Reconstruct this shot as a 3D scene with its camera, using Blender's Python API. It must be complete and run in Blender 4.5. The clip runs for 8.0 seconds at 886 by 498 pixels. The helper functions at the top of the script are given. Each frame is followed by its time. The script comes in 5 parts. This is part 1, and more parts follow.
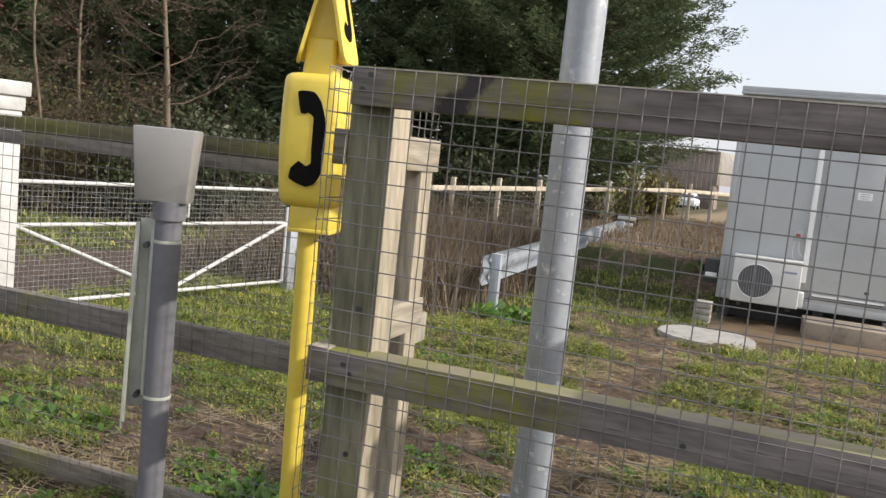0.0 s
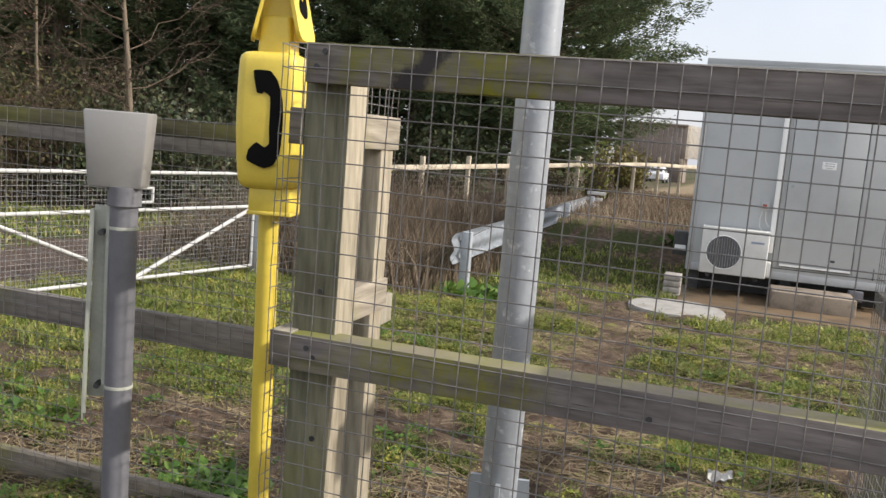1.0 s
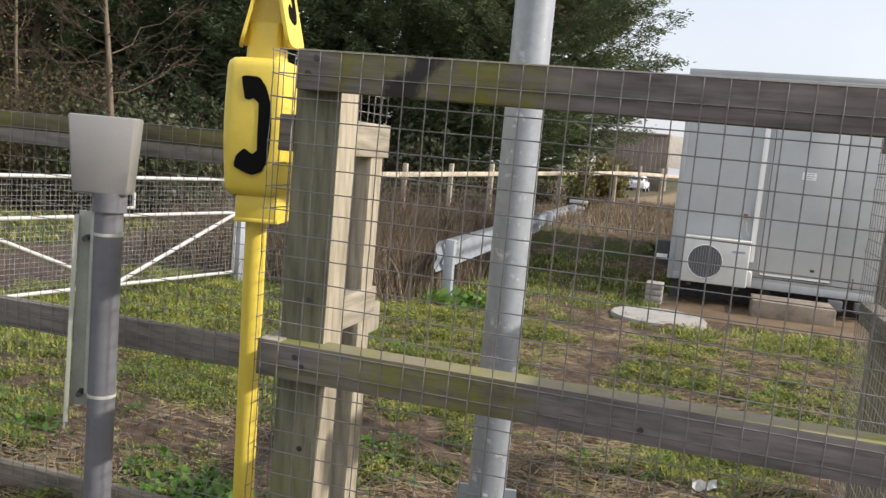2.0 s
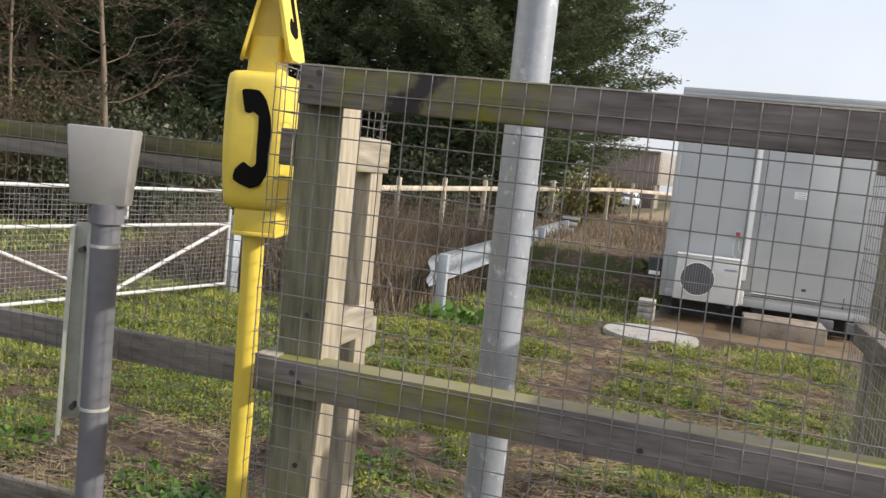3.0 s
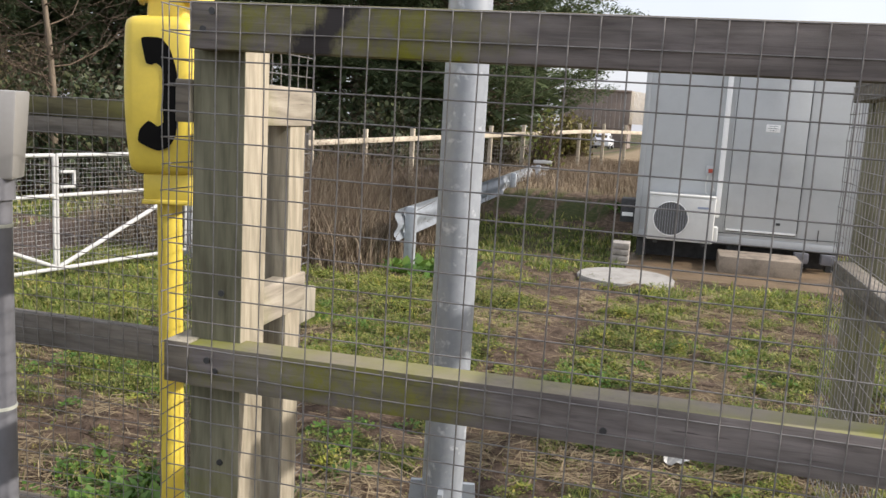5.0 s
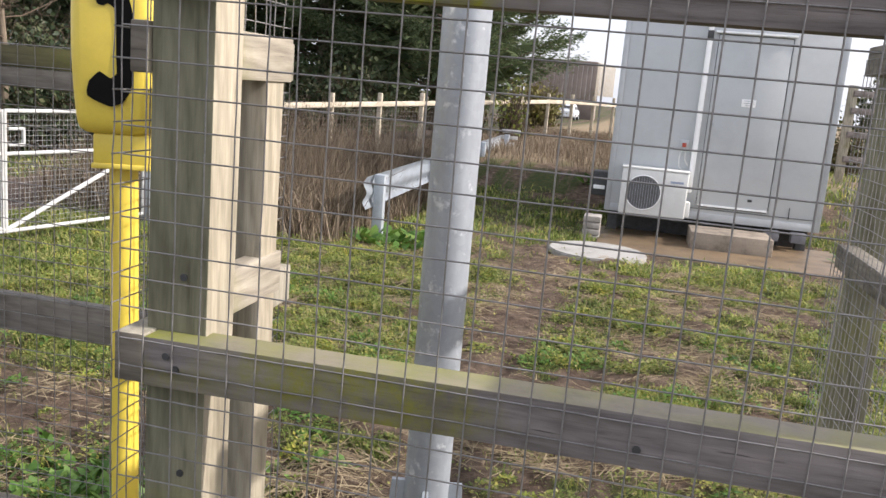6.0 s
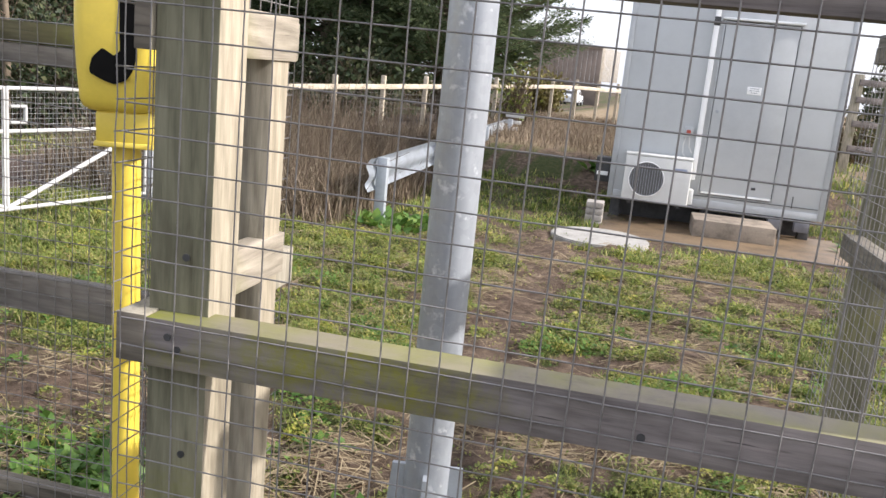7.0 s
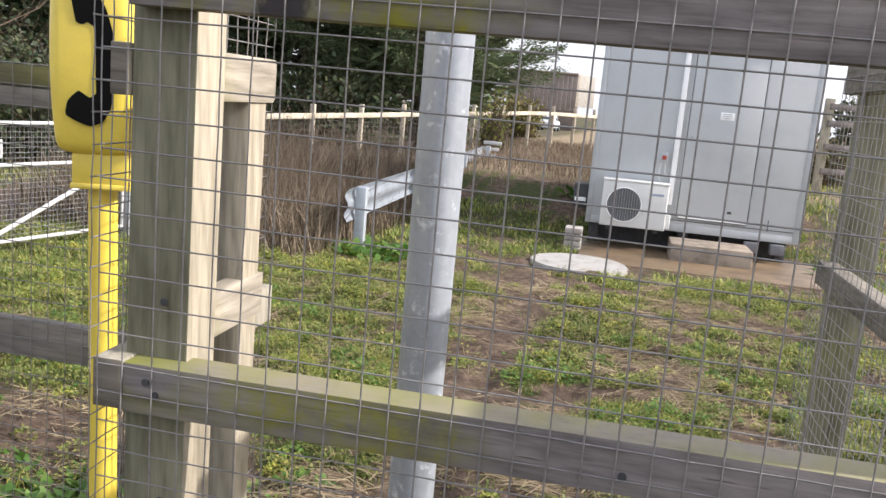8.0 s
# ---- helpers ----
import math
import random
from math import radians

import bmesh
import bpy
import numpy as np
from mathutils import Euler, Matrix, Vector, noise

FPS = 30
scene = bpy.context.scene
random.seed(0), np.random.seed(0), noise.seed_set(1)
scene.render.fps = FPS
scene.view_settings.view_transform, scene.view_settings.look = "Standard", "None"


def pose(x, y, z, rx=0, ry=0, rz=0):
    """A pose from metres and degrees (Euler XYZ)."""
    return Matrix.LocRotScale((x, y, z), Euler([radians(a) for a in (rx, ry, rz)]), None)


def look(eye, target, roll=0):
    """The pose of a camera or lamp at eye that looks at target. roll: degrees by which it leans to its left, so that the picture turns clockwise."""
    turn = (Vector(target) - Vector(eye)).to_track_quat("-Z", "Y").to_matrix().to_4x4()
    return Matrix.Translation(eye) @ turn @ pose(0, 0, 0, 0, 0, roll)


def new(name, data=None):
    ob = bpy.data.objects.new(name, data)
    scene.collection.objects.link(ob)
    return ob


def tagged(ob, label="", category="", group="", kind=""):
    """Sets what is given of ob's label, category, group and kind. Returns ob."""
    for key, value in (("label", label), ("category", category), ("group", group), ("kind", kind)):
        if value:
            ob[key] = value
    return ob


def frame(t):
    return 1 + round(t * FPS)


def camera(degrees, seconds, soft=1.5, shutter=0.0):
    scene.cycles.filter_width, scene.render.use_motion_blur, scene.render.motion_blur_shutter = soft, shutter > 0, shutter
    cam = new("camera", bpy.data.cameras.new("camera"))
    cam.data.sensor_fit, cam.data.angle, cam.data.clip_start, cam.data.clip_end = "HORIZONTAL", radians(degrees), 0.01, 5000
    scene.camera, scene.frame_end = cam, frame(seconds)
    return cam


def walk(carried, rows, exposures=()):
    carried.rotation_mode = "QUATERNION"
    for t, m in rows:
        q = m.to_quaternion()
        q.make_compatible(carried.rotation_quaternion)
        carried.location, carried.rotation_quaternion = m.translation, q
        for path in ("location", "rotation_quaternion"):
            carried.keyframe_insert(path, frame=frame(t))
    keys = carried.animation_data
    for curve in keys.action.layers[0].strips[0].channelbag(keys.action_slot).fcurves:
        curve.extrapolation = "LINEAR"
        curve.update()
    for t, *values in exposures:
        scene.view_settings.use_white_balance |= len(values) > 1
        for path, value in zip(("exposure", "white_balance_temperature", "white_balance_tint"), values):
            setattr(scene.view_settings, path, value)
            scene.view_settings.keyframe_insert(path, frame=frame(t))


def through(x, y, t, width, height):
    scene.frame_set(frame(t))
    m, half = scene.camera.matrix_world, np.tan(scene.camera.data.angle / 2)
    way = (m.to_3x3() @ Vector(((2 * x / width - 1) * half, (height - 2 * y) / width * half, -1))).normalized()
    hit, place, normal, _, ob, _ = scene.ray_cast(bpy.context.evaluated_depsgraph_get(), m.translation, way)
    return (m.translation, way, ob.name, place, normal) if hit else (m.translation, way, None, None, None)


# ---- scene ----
cam = camera(55.3, 8.0)
PATH = [
    (0, (-0.031, 0.008, 1.338), (-0.714, 1.876, 1.126), 6.0),
    (0.5, (-0.029, 0.009, 1.344), (-0.727, 1.876, 1.177), 6.1),
    (1, (-0.018, 0.043, 1.335), (-0.634, 1.929, 1.081), 4.7),
    (1.5, (-0.027, 0.048, 1.334), (-0.615, 1.944, 1.088), 4.7),
    (3, (-0.062, 0.049, 1.339), (-0.623, 1.958, 1.14), 6.0),
    (3.5, (-0.065, 0.058, 1.34), (-0.625, 1.969, 1.152), 6.0),
    (4, (-0.069, 0.081, 1.336), (-0.621, 1.992, 1.126), 5.7),
    (4.5, (-0.035, 0.163, 1.335), (-0.513, 2.081, 1.026), 4.0),
    (4.7, (-0.022, 0.216, 1.341), (-0.519, 2.129, 1.03), 3.2),
    (5.8, (-0.162, 0.495, 1.328), (-0.608, 2.415, 0.982), 4.7),
    (6, (-0.172, 0.518, 1.321), (-0.573, 2.44, 0.941), 4.9),
    (6.5, (-0.181, 0.537, 1.315), (-0.584, 2.445, 0.87), 5.8),
    (7, (-0.181, 0.53, 1.317), (-0.58, 2.445, 0.9), 5.7),
    (7.5, (-0.181, 0.528, 1.331), (-0.565, 2.451, 0.937), 5.6),
    (8, (-0.181, 0.53, 1.341), (-0.542, 2.466, 0.988), 5.1),
]
walk(cam, [(t, look(eye, target, roll)) for t, eye, target, roll in PATH],
     [(0.0, 0.42, 6500, 13), (4.3, 0.40, 6500, 13), (6.0, 0.78, 6300, 15.5), (8.0, 0.92, 6250, 15.5)])

# ---- light ----
SUN_EL, SUN_AZ = 33.0, 4.0   # degrees; azimuth from +x towards +y
world = bpy.data.worlds.new("sky")
scene.world = world
world.use_nodes = True
wn = world.node_tree
wn.nodes.clear()
w_out = wn.nodes.new("ShaderNodeOutputWorld")
w_bg = wn.nodes.new("ShaderNodeBackground")
w_sky = wn.nodes.new("ShaderNodeTexSky")
w_sky.sky_type = 'NISHITA'
w_sky.sun_disc = False
w_sky.sun_elevation = radians(SUN_EL)
w_sky.sun_rotation = radians(90.0 - SUN_AZ)
w_sky.air_density, w_sky.dust_density, w_sky.ozone_density = 1.0, 3.5, 1.0
w_bg.inputs["Strength"].default_value = 0.15
# thin bright haze with soft cloud over the clear sky
w_co = wn.nodes.new("ShaderNodeTexCoord")
w_no = wn.nodes.new("ShaderNodeTexNoise")
w_no.inputs["Scale"].default_value, w_no.inputs["Detail"].default_value = 2.2, 5.0
w_mr = wn.nodes.new("ShaderNodeMapRange")
w_mr.inputs["From Min"].default_value, w_mr.inputs["From Max"].default_value = 0.35, 0.65
w_mr.inputs["To Min"].default_value, w_mr.inputs["To Max"].default_value = 0.55, 0.85
w_mx = wn.nodes.new("ShaderNodeMix")
w_mx.data_type = 'RGBA'
w_mx.inputs[7].default_value = (5.3, 5.5, 5.8, 1.0)
wn.links.new(w_co.outputs["Generated"], w_no.inputs["Vector"])
wn.links.new(w_no.outputs["Fac"], w_mr.inputs["Value"])
wn.links.new(w_mr.outputs[0], w_mx.inputs[0])
wn.links.new(w_sky.outputs[0], w_mx.inputs[6])
wn.links.new(w_mx.outputs[2], w_bg.inputs[0])
wn.links.new(w_bg.outputs[0], w_out.inputs[0])

sun = new("sun", bpy.data.lights.new("sun", 'SUN'))
sun.data.energy, sun.data.angle, sun.data.color = 3.5, radians(0.9), (1.0, 0.95, 0.86)
ce, se = math.cos(radians(SUN_EL)), math.sin(radians(SUN_EL))
sun.matrix_world = look((ce * math.cos(radians(SUN_AZ)) * 20, ce * math.sin(radians(SUN_AZ)) * 20, se * 20), (0, 0, 0))


# ---- materials ----
def nodes_of(name):
    m = bpy.data.materials.new(name)
    m.use_nodes = True
    nt = m.node_tree
    return m, nt, nt.nodes["Principled BSDF"]


def noise_node(nt, scale, detail=4.0, rough=0.6, stretch=None, distort=0.0):
    co = nt.nodes.new("ShaderNodeTexCoord")
    n = nt.nodes.new("ShaderNodeTexNoise")
    n.inputs["Scale"].default_value = scale
    n.inputs["Detail"].default_value = detail
    n.inputs["Roughness"].default_value = rough
    n.inputs["Distortion"].default_value = distort
    src = co.outputs["Object"]
    if stretch:
        mp = nt.nodes.new("ShaderNodeMapping")
        mp.inputs["Scale"].default_value = stretch
        nt.links.new(src, mp.inputs["Vector"])
        src = mp.outputs["Vector"]
    nt.links.new(src, n.inputs["Vector"])
    return n.outputs["Fac"]


def ramp(nt, fac, stops):
    r = nt.nodes.new("ShaderNodeValToRGB")
    els = r.color_ramp.elements
    while len(els) < len(stops):
        els.new(0.5)
    for e, (p, c) in zip(els, stops):
        e.position, e.color = p, (*c, 1.0)
    nt.links.new(fac, r.inputs[0])
    return r.outputs[0]


def mix(nt, fac, a, b, mode='MIX'):
    n = nt.nodes.new("ShaderNodeMix")
    n.data_type, n.blend_type = 'RGBA', mode
    for key, v in ((0, fac), (6, a), (7, b)):
        if isinstance(v, (int, float)):
            n.inputs[key].default_value = v
        elif isinstance(v, tuple):
            n.inputs[key].default_value = (*v, 1.0)
        else:
            nt.links.new(v, n.inputs[key])
    return n.outputs[2]


def level(nt, fac, lo, hi):
    n = nt.nodes.new("ShaderNodeMapRange")
    n.inputs["From Min"].default_value, n.inputs["From Max"].default_value = lo, hi
    nt.links.new(fac, n.inputs["Value"])
    return n.outputs[0]


def bump(nt, b, fac, strength, dist):
    n = nt.nodes.new("ShaderNodeBump")
    n.inputs["Strength"].default_value, n.inputs["Distance"].default_value = strength, dist
    nt.links.new(fac, n.inputs["Height"])
    nt.links.new(n.outputs[0], b.inputs["Normal"])


def plain(name, base, rough=0.5, metal=0.0, vary=0.12, scale=6.0, relief=0.0, fine=90.0):
    """A painted or metal surface with grime at two scales."""
    m, nt, b = nodes_of(name)
    dark = tuple(c * (1 - 2.2 * vary) for c in base)
    lite = tuple(min(1, c * (1 + vary)) for c in base)
    col = ramp(nt, noise_node(nt, scale, 6, 0.65), [(0.3, dark), (0.52, base), (0.75, lite)])
    speck = level(nt, noise_node(nt, fine, 3, 0.7), 0.3, 0.7)
    col = mix(nt, vary, col, mix(nt, speck, (0.25, 0.24, 0.22), (1, 1, 1)), 'MULTIPLY')
    nt.links.new(col, b.inputs["Base Color"])
    b.inputs["Metallic"].default_value = metal
    r = nt.nodes.new("ShaderNodeMapRange")
    r.inputs["To Min"].default_value, r.inputs["To Max"].default_value = max(0.05, rough - 0.12), min(1, rough + 0.15)
    nt.links.new(noise_node(nt, scale * 3, 4), r.inputs["Value"])
    nt.links.new(r.outputs[0], b.inputs["Roughness"])
    if relief:
        bump(nt, b, noise_node(nt, fine, 4), 0.5, relief)
    return m


def timber(name, axis, base, dark, moss=0.0, moss_at=0.55, band=None, lit_top=None, stain=None):
    """Weathered softwood; axis is the way of the grain."""
    m, nt, b = nodes_of(name)
    st = [46.0, 46.0, 46.0]
    st["xyz".index(axis)] = 2.6
    lng = [11.0, 11.0, 11.0]
    lng["xyz".index(axis)] = 3.2
    grain = noise_node(nt, 1.5, 8, 0.7, st, 0.5)
    big = noise_node(nt, 1.0, 4, 0.6, lng, 0.3)
    col = ramp(nt, grain, [(0.26, tuple(c * 0.8 for c in dark)), (0.42, tuple((c + e) / 2 for c, e in zip(dark, base))), (0.56, base), (0.80, tuple(min(1, c * 1.18) for c in base))])
    # broad figure of the growth rings, swept along the board
    wv = nt.nodes.new("ShaderNodeTexWave")
    wv.wave_type, wv.bands_direction = 'BANDS', 'DIAGONAL'
    wv.inputs["Scale"].default_value, wv.inputs["Distortion"].default_value = 1.0, 7.0
    wv.inputs["Detail"].default_value, wv.inputs["Detail Scale"].default_value = 3.0, 0.6
    wc = nt.nodes.new("ShaderNodeTexCoord")
    wm = nt.nodes.new("ShaderNodeMapping")
    ws = [16.0, 16.0, 16.0]
    ws["xyz".index(axis)] = 3.2
    wm.inputs["Scale"].default_value = ws
    nt.links.new(wc.outputs["Object"], wm.inputs["Vector"])
    nt.links.new(wm.outputs[0], wv.inputs["Vector"])
    figure = ramp(nt, wv.outputs["Fac"], [(0.0, (0.72, 0.71, 0.70)), (0.35, (0.96, 0.96, 0.96)), (1.0, (1.08, 1.08, 1.08))])
    col = mix(nt, 0.45, col, figure, 'MULTIPLY')
    # thin dark drying cracks along the grain
    hair = [60.0, 60.0, 60.0]
    hair["xyz".index(axis)] = 3.0
    crack = level(nt, noise_node(nt, 1.6, 3, 0.5, hair, 0.25), 0.70, 0.76)
    col = mix(nt, crack, col, tuple(c * 0.55 for c in dark))
    blot = ramp(nt, big, [(0.30, (0.48, 0.46, 0.43)), (0.46, (0.88, 0.88, 0.86)), (0.56, (1.05, 1.04, 1.04)), (0.70, (1.32, 1.29, 1.28))])
    col = mix(nt, 0.75, col, blot, 'MULTIPLY')
    if moss:
        spots = level(nt, noise_node(nt, 2.1, 3, 0.45), moss_at, moss_at + 0.1)
        pat = level(nt, noise_node(nt, 38.0, 4, 0.75), 0.28, 0.55)
        f = nt.nodes.new("ShaderNodeMath")
        f.operation = 'MULTIPLY'
        nt.links.new(spots, f.inputs[0])
        nt.links.new(pat, f.inputs[1])
        f2 = nt.nodes.new("ShaderNodeMath")
        f2.operation, f2.use_clamp = 'MULTIPLY', True
        f2.inputs[1].default_value = moss
        nt.links.new(f.outputs[0], f2.inputs[0])
        col = mix(nt, f2.outputs[0], col, (0.19, 0.19, 0.045))
    for lo, hi in (band or ()):
        # a green algae patch along one stretch of the rail, with ragged ends
        co = nt.nodes.new("ShaderNodeTexCoord")
        sp = nt.nodes.new("ShaderNodeSeparateXYZ")
        nt.links.new(co.outputs["Object"], sp.inputs[0])
        jag = nt.nodes.new("ShaderNodeMath")
        jag.operation = 'MULTIPLY_ADD'
        jag.inputs[1].default_value = 0.45
        nt.links.new(noise_node(nt, 16.0, 4, 0.7), jag.inputs[0])
        nt.links.new(sp.outputs[0], jag.inputs[2])
        up = level(nt, jag.outputs[0], lo + 0.12, lo + 0.30)
        dn = level(nt, jag.outputs[0], hi + 0.33, hi + 0.15)
        f = nt.nodes.new("ShaderNodeMath")
        f.operation = 'MULTIPLY'
        nt.links.new(up, f.inputs[0])
        nt.links.new(dn, f.inputs[1])
        thin = nt.nodes.new("ShaderNodeMath")
        thin.operation = 'MULTIPLY'
        nt.links.new(f.outputs[0], thin.inputs[0])
        nt.links.new(level(nt, noise_node(nt, 9.0, 7, 0.8), 0.36, 0.62), thin.inputs[1])
        col = mix(nt, thin.outputs[0], col, (0.21, 0.205, 0.025))
    if stain is not None:
        # one dark damp streak that slants across the board
        co = nt.nodes.new("ShaderNodeTexCoord")
        sp = nt.nodes.new("ShaderNodeSeparateXYZ")
        nt.links.new(co.outputs["Object"], sp.inputs[0])
        slant = nt.nodes.new("ShaderNodeMath")
        slant.operation = 'MULTIPLY_ADD'
        slant.inputs[1].default_value = -0.7
        nt.links.new(sp.outputs[2], slant.inputs[0])
        nt.links.new(sp.outputs[0], slant.inputs[2])
        rag = nt.nodes.new("ShaderNodeMath")
        rag.operation = 'MULTIPLY_ADD'
        rag.inputs[1].default_value = 0.10
        nt.links.new(noise_node(nt, 24.0, 4, 0.7), rag.inputs[0])
        nt.links.new(slant.outputs[0], rag.inputs[2])
        f = nt.nodes.new("ShaderNodeMath")
        f.operation = 'MULTIPLY'
        nt.links.new(level(nt, rag.outputs[0], stain + 0.005, stain + 0.03), f.inputs[0])
        nt.links.new(level(nt, rag.outputs[0], stain + 0.095, stain + 0.07), f.inputs[1])
        col = mix(nt, f.outputs[0], col, tuple(c * 0.42 for c in dark))
    if lit_top:
        # sunlit look put into the colour: up-facing faces paler, with yellow-green algae
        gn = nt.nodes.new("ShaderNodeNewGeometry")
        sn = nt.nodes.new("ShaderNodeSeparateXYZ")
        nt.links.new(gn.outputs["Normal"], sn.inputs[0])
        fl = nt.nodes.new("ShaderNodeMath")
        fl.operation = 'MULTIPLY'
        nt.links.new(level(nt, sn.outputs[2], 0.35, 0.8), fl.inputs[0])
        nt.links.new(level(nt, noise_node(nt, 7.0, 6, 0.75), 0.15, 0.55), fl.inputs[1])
        tinted = ramp(nt, noise_node(nt, 2.6, 5, 0.6), [(0.42, lit_top), (0.64, (0.23, 0.235, 0.05))])
        col = mix(nt, fl.outputs[0], col, tinted)
    nt.links.new(col, b.inputs["Base Color"])
    b.inputs["Roughness"].default_value = 0.85
    b.inputs["Specular IOR Level"].default_value = 0.25
    bump(nt, b, grain, 0.55, 0.003)
    return m


def leafy(name, a, b_, c, rough=0.6, through=0.25, tufts=False):
    """Leaves, each one of its own shade."""
    m, nt, b = nodes_of(name)
    g = nt.nodes.new("ShaderNodeNewGeometry")
    col = ramp(nt, g.outputs["Random Per Island"], [(0.0, a), (0.5, b_), (1.0, c)])
    patch = ramp(nt, noise_node(nt, 0.9, 4), [(0.3, (0.6, 0.6, 0.55)), (0.7, (1.15, 1.15, 1.1))])
    col = mix(nt, 0.7, col, patch, 'MULTIPLY')
    if tufts:
        tone = ramp(nt, noise_node(nt, 5.5, 5, 0.65), [(0.32, (0.55, 0.54, 0.56)), (0.5, (1.0, 1.0, 1.0)), (0.66, (1.5, 1.33, 0.95))])
        col = mix(nt, 1.0, col, tone, 'MULTIPLY')
    nt.links.new(col, b.inputs["Base Color"])
    b.inputs["Roughness"].default_value = rough
    b.inputs["Specular IOR Level"].default_value = 0.3 if rough < 0.7 else 0.05
    if through:
        tr = nt.nodes.new("ShaderNodeBsdfTranslucent")
        nt.links.new(col, tr.inputs["Color"])
        ms = nt.nodes.new("ShaderNodeMixShader")
        ms.inputs[0].default_value = through
        out = nt.nodes["Material Output"]
        nt.links.new(b.outputs[0], ms.inputs[1])
        nt.links.new(tr.outputs[0], ms.inputs[2])
        nt.links.new(ms.outputs[0], out.inputs[0])
    return m


GREY = (0.215, 0.19, 0.178)
GREY_D = (0.125, 0.11, 0.107)
PALE = (0.375, 0.332, 0.25)
PALE_D = (0.25, 0.212, 0.15)
M_RAIL = timber("weathered_rail", "x", GREY, GREY_D, 0.4, 0.60)
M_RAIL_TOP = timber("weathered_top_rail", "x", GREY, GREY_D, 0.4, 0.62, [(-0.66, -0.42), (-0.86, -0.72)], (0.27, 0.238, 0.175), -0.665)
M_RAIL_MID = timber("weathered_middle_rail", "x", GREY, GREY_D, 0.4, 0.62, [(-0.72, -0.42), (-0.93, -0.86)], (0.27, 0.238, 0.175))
M_RAIL_DARK = timber("dark_weathered_rail", "x", (0.19, 0.175, 0.155), (0.11, 0.10, 0.088), 0.5, 0.6)
M_RAIL_MOSS = timber("mossy_rail", "x", (0.125, 0.115, 0.065), (0.08, 0.075, 0.045), 0.5, 0.5)
M_RAIL_YD = timber("dark_side_rail", "y", (0.24, 0.215, 0.175), (0.13, 0.115, 0.095), 0.5, 0.6)
M_POST_FRONT = timber("dark_mossy_post", "z", (0.205, 0.197, 0.132), (0.125, 0.12, 0.078), 0.55, 0.55)
M_RAIL_Y = timber("weathered_rail_y", "y", (0.36, 0.32, 0.255), (0.23, 0.20, 0.155), 0.6, 0.6)
M_POST = timber("weathered_post", "z", (0.36, 0.33, 0.26), (0.21, 0.19, 0.15), 0.5, 0.62)
M_POST_FRESH = timber("paler_post", "z", PALE, PALE_D, 0.3, 0.64)
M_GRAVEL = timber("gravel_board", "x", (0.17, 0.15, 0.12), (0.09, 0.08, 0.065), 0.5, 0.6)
M_FAR_WOOD = timber("far_fence_wood", "x", (0.52, 0.46, 0.36), (0.36, 0.31, 0.24))
M_WIRE = plain("galvanised_wire", (0.25, 0.236, 0.226), 0.5, 0.25, 0.15, 40)
M_GALV = plain("galvanised_steel", (0.40, 0.43, 0.46), 0.5, 0.3, 0.10, 9, 0.0006, 120)
M_GREYPOST = plain("grey_painted_post", (0.155, 0.155, 0.168), 0.5, 0.0, 0.10, 8)
M_STEELBOX = plain("satin_grey_box", (0.32, 0.31, 0.295), 0.42, 0.2, 0.05, 5)
M_YELLOW = plain("yellow_gloss_paint", (0.76, 0.58, 0.08), 0.36, 0.0, 0.06, 5)
M_BLACK = plain("black_vinyl", (0.008, 0.008, 0.008), 0.75, 0.0, 0.1, 9)
M_BLACK.node_tree.nodes["Principled BSDF"].inputs["Specular IOR Level"].default_value = 0.02
M_GATE_MESH = plain("dull_white_mesh", (0.40, 0.40, 0.385), 0.6, 0.0, 0.15, 9)
M_WHITE = plain("white_gate_paint", (0.52, 0.52, 0.505), 0.5, 0.0, 0.10, 9)
M_CABIN = plain("pale_grey_cladding", (0.49, 0.505, 0.505), 0.42, 0.0, 0.05, 1.7, 0.0, 60)
M_CABIN_EDGE = plain("cabin_edge_trim", (0.455, 0.47, 0.475), 0.4, 0.1, 0.06, 3)
M_TRUNKING = plain("white_plastic", (0.93, 0.93, 0.91), 0.35, 0.0, 0.02, 5)
M_AC = plain("off_white_casing", (0.66, 0.66, 0.63), 0.45, 0.0, 0.06, 4)
M_GRILLE = plain("dark_grille", (0.11, 0.108, 0.108), 0.5, 0.0, 0.1, 20)
M_RED = plain("red_plastic", (0.42, 0.07, 0.04), 0.4)
M_CONC = plain("concrete", (0.40, 0.365, 0.325), 0.88, 0.0, 0.22, 7, 0.003, 60)
M_STEP = plain("stained_concrete", (0.29, 0.24, 0.185), 0.9, 0.0, 0.25, 5, 0.004, 50)
M_DARK = plain("dark_steel", (0.07, 0.07, 0.07), 0.6, 0.2, 0.2, 12)
M_BARK = timber("bark", "z", (0.20, 0.16, 0.115), (0.10, 0.08, 0.058))
M_TWIG = timber("twig", "z", (0.125, 0.092, 0.064), (0.065, 0.048, 0.034))
M_CONIFER = leafy("conifer_spray", (0.072, 0.10, 0.056), (0.125, 0.165, 0.088), (0.19, 0.225, 0.115), 0.8, 0.25)
M_IVY = leafy("ivy_leaf", (0.025, 0.042, 0.017), (0.05, 0.07, 0.028), (0.095, 0.10, 0.048), 0.5, 0.12)
M_BRAMBLE = leafy("bramble_leaf", (0.085, 0.06, 0.03), (0.11, 0.095, 0.035), (0.06, 0.075, 0.025), 0.6, 0.2)
